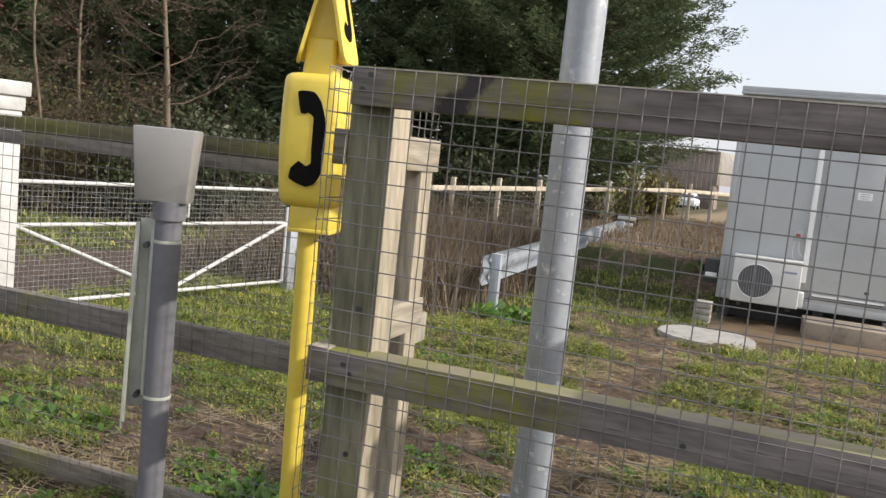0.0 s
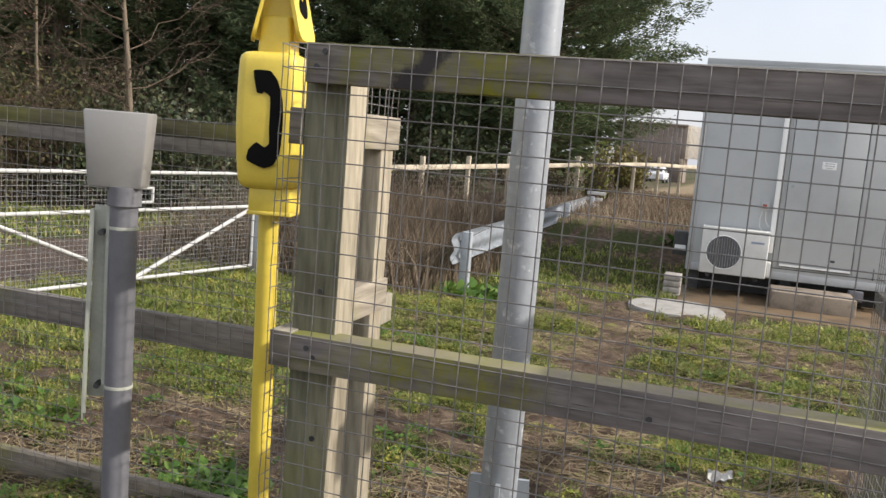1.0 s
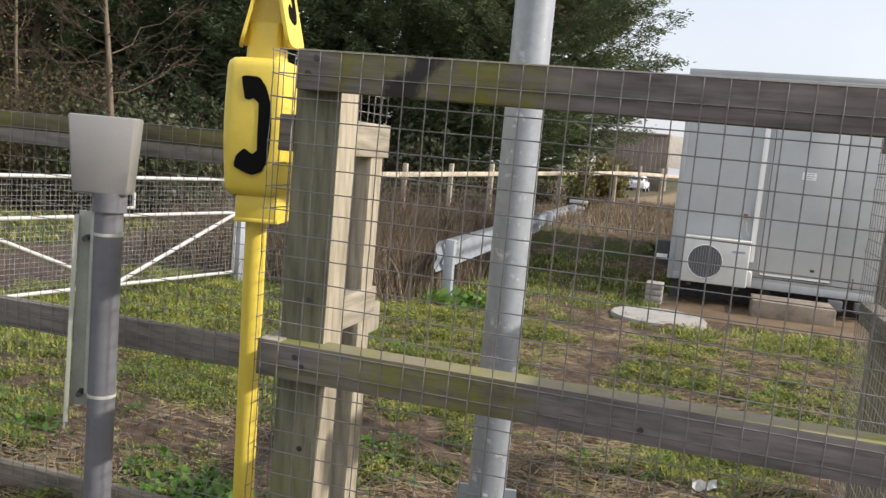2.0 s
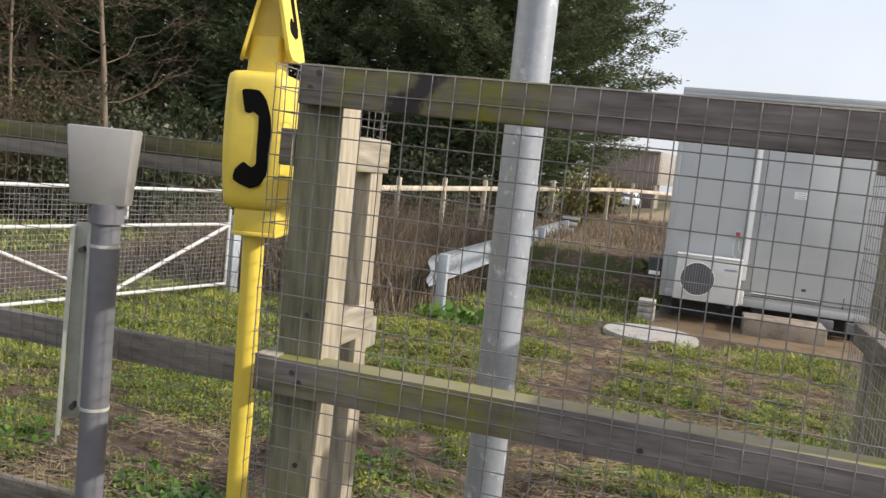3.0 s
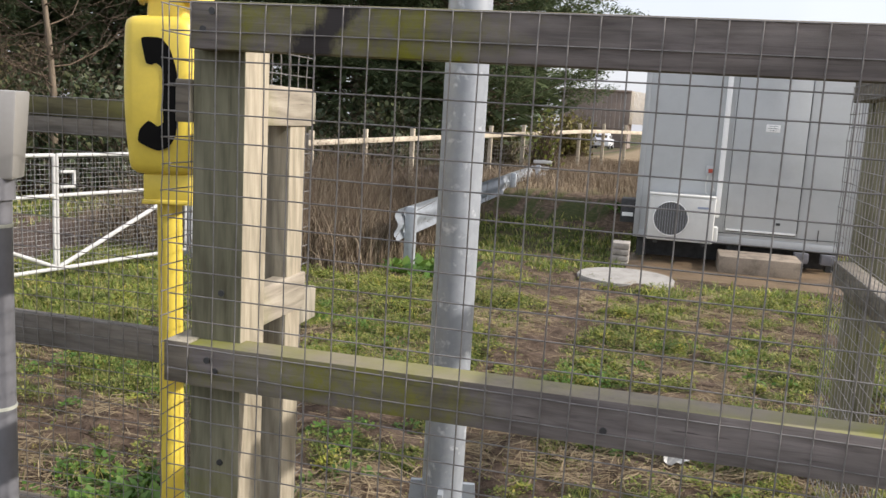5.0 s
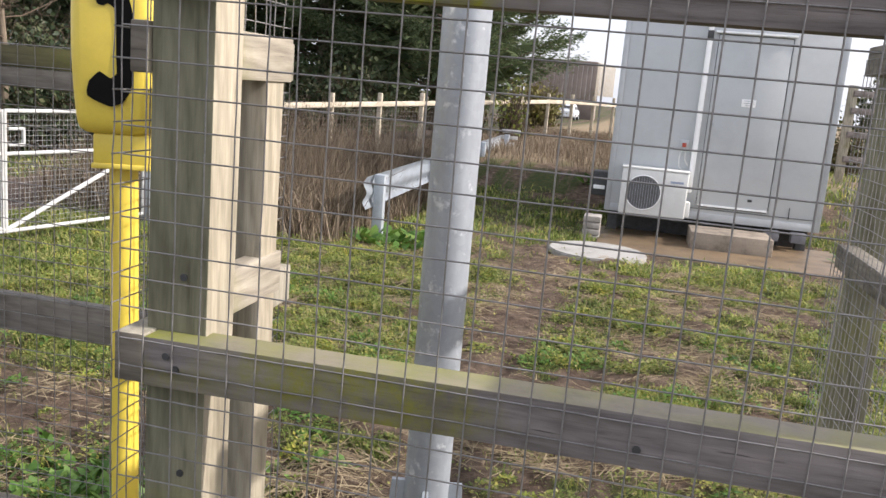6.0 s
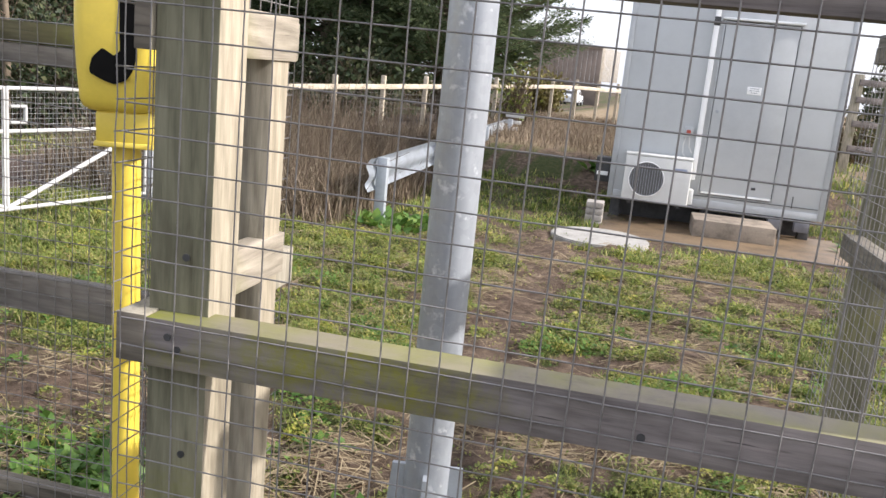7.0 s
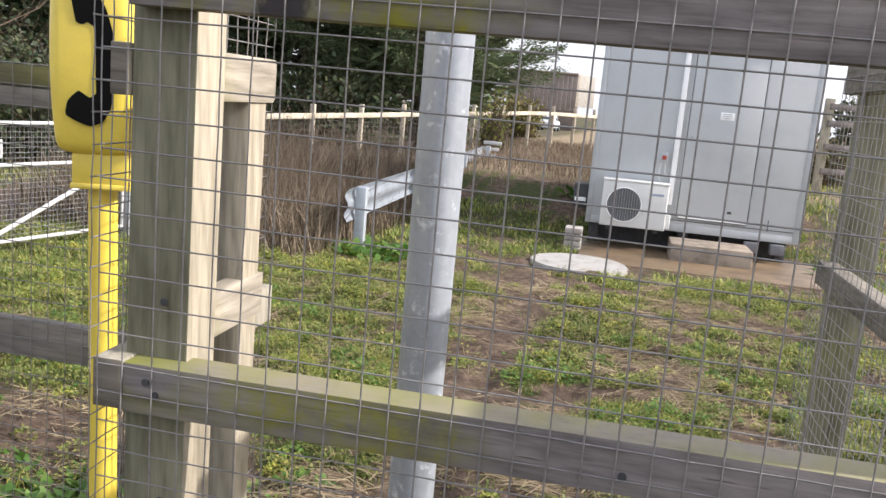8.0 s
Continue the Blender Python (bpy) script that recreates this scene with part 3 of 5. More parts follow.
def handset(s):
    """A handset symbol with an ear piece at each end of a bowed grip, as one flat mesh (in mm, outline shaped to fit
    the camera's view).
    """
    outline = ((-31, 121), (-16, 126), (14, 124), (34, 100), (48, 55), (52, 8), (50, -50), (45, -92), (30, -118), (6, -128), (-18, -121),
               (-40, -110), (-42, -100), (-37, -80), (-17, -61), (4, -73), (17, -63), (16, -26), (16, 56), (0, 69), (-8, 65), (-21, 69))
    n = len(outline)
    ring = []
    for k in range(n):
        p0, p1, p2, p3 = (Vector(outline[(k + j) % n]) for j in (-1, 0, 1, 2))
        c = 0.22
        for t in (0.0, 0.25, 0.5, 0.75):
            h1, h2 = 2 * t ** 3 - 3 * t * t + 1, -2 * t ** 3 + 3 * t * t
            m1, m2 = (p2 - p0) * c, (p3 - p1) * c
            ring.append((h1 * p1 + h2 * p2 + (t ** 3 - 2 * t * t + t) * m1 + (t ** 3 - t * t) * m2) * 0.001 * s)
    bm = bmesh.new()
    fr = [bm.verts.new((p.x, -0.0024, p.y)) for p in ring]
    bk = [bm.verts.new((p.x, 0, p.y)) for p in ring]
    bm.faces.new(fr)
    bm.faces.new(bk[::-1])
    for k in range(len(ring)):
        bm.faces.new((fr[k], bk[k], bk[(k + 1) % len(ring)], fr[(k + 1) % len(ring)]))
    bm.normal_update()
    bmesh.ops.triangulate(bm, faces=[f for f in bm.faces if len(f.verts) > 4])
    bmesh.ops.recalc_face_normals(bm, faces=list(bm.faces))
    return bm


hs = part("handset_symbol", handset(1.04), M_BLACK, body, "black handset symbol")
hs.location = (-0.002, -0.1085, 0.193)

# ---- grey sign post with a small hood ----
GX, GY = -1.525, 1.905
gpost = thing("equipment_post", (GX, GY, 0), "grey steel tube post with a satin metal box head", "post")
part("tube", tube(bmesh.new(), (0, 0, gz(GX, GY) - 0.3), (0, 0, 1.12), 0.036, n=24), M_GREYPOST, gpost)
part("collar", tube(bmesh.new(), (0, 0, 1.095), (0, 0, 1.145), 0.044, n=24), M_GREYPOST, gpost)
ob = part("box_head", rounded_block(0.138, 0.166, 0.085, 0.10, 0.20, 0.006, 2), M_STEELBOX, gpost)
ob.matrix_basis = pose(-0.020, 0.0, 1.142, 0, 0, 24)


def channel():
    """An upright U-channel, open to the front, its foot cut on the slant."""
    bm = bmesh.new()
    box(bm, (-0.022, 0.012, 0.56), (0.022, 0.016, 1.09), 0.001)
    box(bm, (-0.026, -0.016, 0.50), (-0.022, 0.016, 1.08), 0.001)
    box(bm, (0.022, -0.016, 0.58), (0.026, 0.016, 1.10), 0.001)
    box(bm, (-0.028, -0.018, 0.52), (-0.016, -0.015, 1.08), 0.001)
    box(bm, (0.014, -0.018, 0.60), (0.028, -0.015, 1.10), 0.001)
    for v in bm.verts:
        if v.co.z < 0.61:
            v.co.x -= 0.10 * (0.61 - v.co.z)
    return bm


chan = part("bracket_channel", channel(), M_BRACKET, gpost, "pale galvanised channel bracket")
chan.matrix_basis = pose(-0.058, -0.014, 0.0, 0, 0, 28)
for z in (1.02, 0.60):
    part("clamp_bolt", tube(bmesh.new(), (0.002, -0.026, z), (0.002, 0.011, z), 0.008, n=8), M_DARK, chan)

# ---- tall galvanised mast ----
MX, MY = -0.573, 2.49
mast = thing("steel_mast", (MX, MY, 0), "tall round galvanised steel mast on a gusseted base", "mast")
part("pole", tube(bmesh.new(), (0, 0, 0.0), (0, 0, 6.0), 0.0575, n=48), M_MAST, mast)
part("base_plate", box(bmesh.new(), (-0.15, -0.15, 0.0), (0.15, 0.15, 0.02), 0.003), M_GALV, mast)
for k in range(4):
    bm = bmesh.new()
    box(bm, (0.05, -0.007, 0.02), (0.112, 0.007, 0.325), 0.0)
    for v in bm.verts:
        if v.co.z > 0.2 and v.co.x > 0.1:
            v.co.x -= 0.022
        elif v.co.z > 0.2:
            v.co.z -= 0.0
    ob = part("gusset", bm, M_GALV, mast)
    ob.rotation_euler = (0, 0, radians(-80 + 90 * k))

# ---- equipment cabin ----
CY = 11.1
CX0, CX1, CZ0, CZ1 = -0.385, 2.10, -0.02, 2.60
cabin = thing("equipment_cabin", (0, CY, 0), "pale grey clad trackside equipment cabin on short legs", "cabin")
part("body", box(bmesh.new(), (CX0, 0, CZ0), (CX1, 3.2, CZ1 - 0.08), 0.012), M_CABIN, cabin)
# dark box put under the cabin in place of the shade there
part("shade_box", box(bmesh.new(), (CX0 + 0.12, 0.35, -0.5), (CX1 - 0.12, 3.0, CZ0 - 0.004), 0.0), M_DARK, cabin, "dark box in place of the shade below the cabin")
part("roof", box(bmesh.new(), (CX0 - 0.03, -0.04, CZ1 - 0.08), (CX1 + 0.03, 3.24, CZ1), 0.01), M_CABIN_EDGE, cabin)
part("door", box(bmesh.new(), (0.685, -0.025, 0.18), (1.50, -0.001, 2.16), 0.006), M_CABIN, cabin)
part("trunking", box(bmesh.new(), (0.548, -0.062, 0.30), (0.610, -0.001, 2.42), 0.014, 3), M_TRUNKING, cabin, "white plastic cable pipe")
for x in (CX0 + 0.1, 0.8, CX1 - 0.15):
    for y in (0.1, 2.9):
        part("leg", box(bmesh.new(), (x - 0.06, y, -0.45), (x + 0.06, y + 0.12, CZ0), 0.005), M_DARK, cabin)

acu = thing("air_conditioner", (0.16, CY - 0.17, 0.0), "white outdoor air conditioning unit with round fan grille", "air conditioner")
part("casing", box(bmesh.new(), (-0.385, -0.13, 0.0), (0.385, 0.15, 0.54), 0.015, 3), M_AC, acu)
part("fan_grille", tube(bmesh.new(), (-0.12, -0.14, 0.27), (-0.12, -0.12, 0.27), 0.20, n=40), M_GRILLE, acu)

step = thing("door_step", (1.07, CY - 0.38, -0.30), "rough brown-stained concrete doorstep block", "step")
part("block", box(bmesh.new(), (-0.45, -0.30, -0.05), (0.45, 0.30, 0.225), 0.012), M_STEP, step)

apron = thing("concrete_apron", (0, 0, 0), "brown-stained wet concrete apron in front of the cabin", "paving", kind="structure")
part("slab", box(bmesh.new(), (-0.42, 9.72, -0.42), (2.35, 11.4, -0.268), 0.015), plain("algae_stained_concrete", (0.18, 0.125, 0.072), 0.5, 0.0, 0.26, 2.2, 0.004, 40), apron)

# ---- white gate ----
GA, GB = Vector((-5.03, 4.62)), Vector((-4.40, 7.35))
gate_dir = (GB - GA).normalized()
GM = Matrix.Translation((GA.x, GA.y, 0)) @ Matrix.Rotation(math.atan2(gate_dir.y, gate_dir.x), 4, 'Z')
GL = (GB - GA).length
gate = thing("metal_gate", GM, "white painted double field gate with wire mesh infill", "gate")
HALF = 1.40
for a, b in ((0.02, HALF - 0.015), (HALF + 0.015, GL)):
    for z in (0.86, 0.54, -0.05):
        part("bar", tube(bmesh.new(), (a, 0, z), (b, 0, z), 0.0155, n=10), M_WHITE, gate)
    for x in (a, b):
        part("stile", tube(bmesh.new(), (x, 0, -0.06), (x, 0, 0.87), 0.014, n=10), M_WHITE, gate)
part("brace", tube(bmesh.new(), (0.03, 0, 0.53), (HALF, 0, -0.04), 0.015, n=10), M_WHITE, gate)
part("brace", tube(bmesh.new(), (GL, 0, 0.53), (HALF + 0.02, 0, -0.04), 0.018, n=10), M_WHITE, gate)
mesh_panel(gate, (0, 0.024), (1, 0), GL, -0.05, 0.86, 0.04, 0.0013, 0.001, 8).data.materials[0] = M_GATE_MESH

# sign above the telephone: two leaning plates joined by a web
def tent_plate(w, h, th, rad=0.03):
    """An upright plate in the yz plane with rounded lower corners."""
    bm = bmesh.new()
    pts = []
    for sx in (-1, 1):
        for k in range(5):
            a = k * math.pi / 8
            p = (sx * (w / 2 - rad + rad * math.sin(a)), rad - rad * math.cos(a))
            pts.append(p)
        pts.append((sx * w / 2, h))
    ring = pts[:6] + pts[:5:-1]
    fa = [bm.verts.new((-th / 2, y, z)) for y, z in ring]
    fb = [bm.verts.new((th / 2, y, z)) for y, z in ring]
    bm.faces.new(fa)
    bm.faces.new(fb[::-1])
    n = len(ring)
    for k in range(n):
        bm.faces.new((fa[k], fb[k], fb[(k + 1) % n], fa[(k + 1) % n]))
    bmesh.ops.recalc_face_normals(bm, faces=list(bm.faces))
    return bm


for sx, tilt in ((-1, 13.0), (1, -13.0)):
    pl = part("sign_plate", tent_plate(0.15, 0.34, 0.010), M_YELLOW, phone)
    pl.matrix_basis = pose(sx * 0.078 + 0.004, 0.02, 1.572, 0, tilt, 8 - sx * 10)
    if sx > 0:
        sy = part("handset_symbol", handset(0.82), M_BLACK, pl, "black handset symbol")
        sy.matrix_basis = pose(0.0052, 0, 0.17, 0, 0, 90)
bm = bmesh.new()
box(bm, (-0.072, -0.02, 0), (0.072, 0.03, 0.30))
for v in bm.verts:
    if v.co.z > 0.1:
        v.co.x *= 0.08
part("web", bm, M_YELLOW, phone).matrix_basis = pose(0.004, 0.03, 1.575, 0, 0, 9)

# straps on the grey post
for z in (1.035, 0.60):
    part("strap", tube(bmesh.new(), (0, 0, z - 0.004), (0, 0, z + 0.004), 0.0378, n=24), M_BRACKET, gpost)


# ---- grass and weeds ----
def blades(name, x, y, h, w, lean, mat, label, seed, flat=0.0, wilt=0.5):
    g = np.random.default_rng(seed)
    n = len(x)
    z = ground_z(x, y) + flat
    a = g.uniform(0, 2 * math.pi, n)
    d = np.stack([np.cos(a), np.sin(a)], -1)
    s = np.stack([-np.sin(a), np.cos(a)], -1)
    V = np.zeros((n, 6, 3))
    for k, (f, ww, out) in enumerate(((0.0, 1.0, 0.0), (0.55, 0.8, 0.35), (1.0, 0.12, 1.0))):
        cx = x + d[:, 0] * h * lean * out
        cy = y + d[:, 1] * h * lean * out
        cz = z + h * f * (1 - wilt * lean * out * 0.7) - 0.005
        for q, sg in ((0, -1), (1, 1)):
            V[:, 2 * k + q, 0] = cx + sg * s[:, 0] * w * ww / 2
            V[:, 2 * k + q, 1] = cy + sg * s[:, 1] * w * ww / 2
            V[:, 2 * k + q, 2] = cz
    base = np.arange(n)[:, None] * 6
    F = np.concatenate([base + np.array([[0, 1, 3, 2]]), base + np.array([[2, 3, 5, 4]])], 0)
    ob = new(name, from_arrays(name, V.reshape(-1, 3), F, mat))
    return tagged(ob, label, name.replace("_", " "), kind="stuff")


def sow(n, x0, x1, y0, y1, seed, dense, clump=0.06, per=6):
    """Places in tufts, kept where dense(x, y) beats a die."""
    g = np.random.default_rng(seed)
    m = n // per
    cx, cy = g.uniform(x0, x1, m), g.uniform(y0, y1, m)
    keep = g.uniform(0, 1, m) < dense(cx, cy)
    cx, cy = np.repeat(cx[keep], per), np.repeat(cy[keep], per)
    return cx + g.normal(0, clump, len(cx)), cy + g.normal(0, clump, len(cx))


def grass_zone(n, x0, x1, y0, y1, seed, hmin, hmax, w, per=7, clump=0.05):
    x, y = sow(n, x0, x1, y0, y1, seed, lambda a, b: turf(a, b) ** 1.3 + 0.012, clump, per)
    g = np.random.default_rng(seed + 100)
    h = g.uniform(hmin, hmax, len(x)) * (0.55 + 0.7 * fbm(2.2 * x, 2.2 * y, 33)) * (0.6 + 0.4 * turf(x, y))
    blades("grass", x, y, h, w * g.uniform(0.6, 1.3, len(x)), g.uniform(0.25, 1.1, len(x)), M_GRASS, "short bright green grass tufts on bare soil", seed)


grass_zone(135000, -3.6, 1.6, 2.0, 4.6, 11, 0.016, 0.075, 0.0034, 14, 0.022)
grass_zone(95000, -4.0, 2.6, 4.6, 8.0, 12, 0.02, 0.078, 0.005, 14, 0.03)
grass_zone(52000, -5.5, 4.5, 8.0, 13.0, 13, 0.04, 0.13, 0.012, 6, 0.08)
grass_zone(38000, -5.4, -3.2, 2.6, 8.0, 14, 0.03, 0.10, 0.009)
grass_zone(32000, -14, -6.9, 4.0, 16.0, 15, 0.05, 0.16, 0.02, 6, 0.12)
grass_zone(25000, 2.0, 10.0, 8.0, 22.0, 16, 0.06, 0.2, 0.02, 6, 0.12)

# dry stems lying about, in drifts and singly
def lying_stems(n, x0, x1, y0, y1, seed, lo, hi, mat, label):
    x, y = sow(n, x0, x1, y0, y1, seed, lambda a, b: (1 - 0.75 * turf(a, b)) * (0.07 + 0.93 * smooth(fbm(1.9 * a, 1.9 * b, 50), 0.50, 0.58)), 0.07, 9)
    g = np.random.default_rng(seed + 1)
    m = len(x)
    a = g.normal(0.35, 0.8, m)
    L, w = g.uniform(lo, hi, m) / 2, g.uniform(0.0008, 0.0021, m)
    dx, dy = np.cos(a) * L, np.sin(a) * L
    za, zb = (np.maximum(ground_z(x + k * dx, y + k * dy), ground_z(x, y) - 0.01) + g.uniform(0.004, 0.026, m) for k in (-1, 1))
    sx, sy = -np.sin(a) * w, np.cos(a) * w
    lift = g.uniform(-0.6, 0.6, m) * w
    q = np.stack([np.stack([x - dx - sx, y - dy - sy, za - lift], -1), np.stack([x + dx - sx, y + dy - sy, zb - lift], -1),
                  np.stack([x + dx + sx, y + dy + sy, zb + lift], -1), np.stack([x - dx + sx, y - dy + sy, za + lift], -1)], 1)
    tagged(new("dry_grass", from_arrays("dry_grass", q.reshape(-1, 3), np.arange(4 * m).reshape(m, 4), mat)), label, "dry grass", kind="stuff")


lying_stems(60000, -3.5, 1.8, 2.0, 5.2, 41, 0.02, 0.13, M_STRAW, "dry straw-coloured stems lying on the soil")
lying_stems(50000, -3.4, 2.4, 5.2, 9.0, 43, 0.04, 0.18, M_STRAW, "dry straw-coloured stems lying on the soil")
# dark twigs and broken stems on the bare soil
x, y = sow(6000, -3.6, 1.8, 2.1, 6.5, 47, lambda a, b: (1 - turf(a, b)) * (0.15 + 0.85 * smooth(fbm(2.2 * a, 2.2 * b, 55), 0.45, 0.6)), 0.06, 5)
g = np.random.default_rng(48)
lines = []
for px, py in zip(x, y):
    a, L = g.uniform(0, 2 * math.pi), g.uniform(0.03, 0.14)
    z0, z1 = g.uniform(0.002, 0.02, 2)
    bend = g.normal(0, 0.012, 2)
    dx, dy = math.cos(a) * L, math.sin(a) * L
    lines.append([(px, py, gz(px, py) + z0), (px + dx / 2 + bend[0], py + dy / 2 + bend[1], gz(px, py) + (z0 + z1) / 2 + 0.004), (px + dx, py + dy, gz(px, py) + z1)])
v, f = wires(lines, (0.0024, 0.0012), 3)
tagged(new("twigs", from_arrays("twigs", v, f, M_TWIG)), "dark broken twigs scattered on bare soil", "twigs", kind="stuff")
# rough dry grass on the bank
x, y = sow(42000, -4.6, 1.2, 13.4, 31.0, 44, lambda a, b: 0.75 * smooth(b + 1.5 * fbm(a, b, 71), 14.2, 16.0), 0.12, 6)
g = np.random.default_rng(45)
blades("dry_grass", x, y, g.uniform(0.06, 0.36, len(x)) * (0.4 + fbm(1.2 * x, 1.2 * y, 70)), g.uniform(0.005, 0.012, len(x)), g.uniform(0.2, 1.0, len(x)), M_REED, "reddish-brown dry grass along the bank", 46)


def dead_stalks(n, x0, x1, y0, y1, h0, h1, seed):
    g = np.random.default_rng(seed)
    lines = []
    for _ in range(n):
        px, py = g.uniform(x0, x1), g.uniform(y0, y1)
        if px > -2.75 - 0.3 * value_noise(py * 2, 0, 3):
            continue
        h = g.uniform(h0, h1) * (0.65 + 0.5 * float(value_noise(px * 1.3, py * 1.3, 8)))
        lx, ly = g.normal(0, 0.24, 2)
        z = gz(px, py)
        lines.append([(px + lx * h * k * k, py + ly * h * k * k, z + h * k) for k in (0, 0.35, 0.7, 1.0)])
    v, f = wires(lines, (0.005, 0.0015), 3)
    return tagged(new("dead_stalks", from_arrays("dead_stalks", v, f, M_REED)), "thicket of dead brown weed stalks beside the barrier", "dead plants", kind="stuff")


dead_stalks(3400, -5.6, -2.75, 7.9, 13.0, 0.5, 1.2, 51)
x, y = sow(26000, -5.8, -2.8, 7.6, 13.0, 52, lambda a, b: 0.8 + 0 * a, 0.12, 6)
g = np.random.default_rng(53)
blades("dry_grass", x, y, g.uniform(0.2, 0.75, len(x)), g.uniform(0.005, 0.013, len(x)), g.uniform(0.1, 0.8, len(x)), M_REED, "dense brown dry grass below the dead stalks", 54)


def leaf_fan(V, F, base, n, size, g, upright=0.5, long=1.6):
    """Adds n broad leaves that spring from a base to the lists."""
    for _ in range(n):
        a = g.uniform(0, 2 * math.pi)
        el = g.uniform(0.15, 1.1) * (0.5 + upright)
        L = size * g.uniform(0.5, 1.2)
        d = Vector((math.cos(a) * math.cos(el), math.sin(a) * math.cos(el), math.sin(el)))
        s = Vector((-math.sin(a), math.cos(a), 0)).normalized()
        st = Vector(base) + Vector((g.normal(0, size * 0.25), g.normal(0, size * 0.25), 0))
        i0 = len(V)
        droop = Vector((0, 0, -0.25 * L))
        for f, w in ((0.0, 0.05), (0.35, 0.24), (0.65, 0.28), (1.0, 0.02)):
            c = st + d * L * f + droop * f * f
            V.extend([tuple(c - s * w * L / long), tuple(c + s * w * L / long)])
        for k in range(3):
            F.append((i0 + 2 * k, i0 + 2 * k + 1, i0 + 2 * k + 3, i0 + 2 * k + 2))


WEEDS = ((-1.68, 2.62, 0.20, 760, 0.085), (-1.95, 2.85, 0.2, 160, 0.07), (-2.75, 2.85, 0.25, 260, 0.08), (-3.05, 2.9, 0.3, 260, 0.09),
         (-1.25, 2.75, 0.12, 60, 0.08), (0.05, 2.12, 0.16, 110, 0.08), (0.35, 2.2, 0.14, 90, 0.07), (-0.2, 2.35, 0.12, 60, 0.06),
         (-0.85, 2.75, 0.15, 80, 0.07), (-1.05, 3.1, 0.15, 80, 0.07), (-0.35, 3.0, 0.12, 60, 0.05), (0.2, 3.0, 0.12, 50, 0.05),
         (-2.35, 8.15, 0.25, 150, 0.20), (-2.12, 8.3, 0.28, 190, 0.24), (-2.2, 7.8, 0.2, 80, 0.16), (-0.5, 5.2, 0.2, 70, 0.06), (0.15, 4.4, 0.2, 70, 0.06),
         (-1.35, 4.6, 0.2, 70, 0.06), (-1.9, 3.7, 0.2, 70, 0.07), (0.6, 5.4, 0.25, 70, 0.07), (1.5, 6.6, 0.25, 70, 0.08), (2.5, 10.8, 0.3, 140, 0.2),
         (-0.6, 13.6, 0.2, 50, 0.35))
g = np.random.default_rng(200)
V, F = [], []
for x, y, r, n, size in WEEDS:
    for _ in range(n // 7):
        px, py = x + g.normal(0, r * 0.5), y + g.normal(0, r * 0.5)
        leaf_fan(V, F, (px, py, gz(px, py) - 0.01), 7, size, g)
tagged(new("weeds", from_arrays("weeds", np.array(V), np.array(F), M_WEED)), "clumps of low broad-leaved green weeds", "weeds", kind="stuff")


def small_leaves(n, x0, x1, y0, y1, size, seed):
    """A low mat of small round leaves between the tufts."""
    x, y = sow(n, x0, x1, y0, y1, seed, lambda a, b: turf(a, b) ** 1.5 + 0.03, 0.03, 8)
    g = np.random.default_rng(seed + 1)
    n = len(x)
    a = g.uniform(0, 2 * math.pi, n)
    tip = g.uniform(0.1, 0.9, n)
    L = size * g.uniform(0.5, 1.4, n)
    P = np.stack([x, y, ground_z(x, y) + g.uniform(0.0, 0.045, n)], -1)
    d = np.stack([np.cos(a) * np.cos(tip), np.sin(a) * np.cos(tip), np.sin(tip)], -1) * L[:, None]
    w = np.stack([-np.sin(a), np.cos(a), 0 * a], -1) * L[:, None] * 0.42
    q = np.stack([P, P + d * 0.5 + w, P + d, P + d * 0.5 - w], 1)
    tagged(new("ground_leaves", from_arrays("ground_leaves", q.reshape(-1, 3), np.arange(4 * n).reshape(n, 4), M_CLOVER)), "low mat of small yellow-green leaves", "ground cover", kind="stuff")


small_leaves(60000, -3.6, 1.6, 2.0, 4.8, 0.013, 61)
small_leaves(40000, -3.8, 2.6, 4.8, 8.5, 0.018, 63)


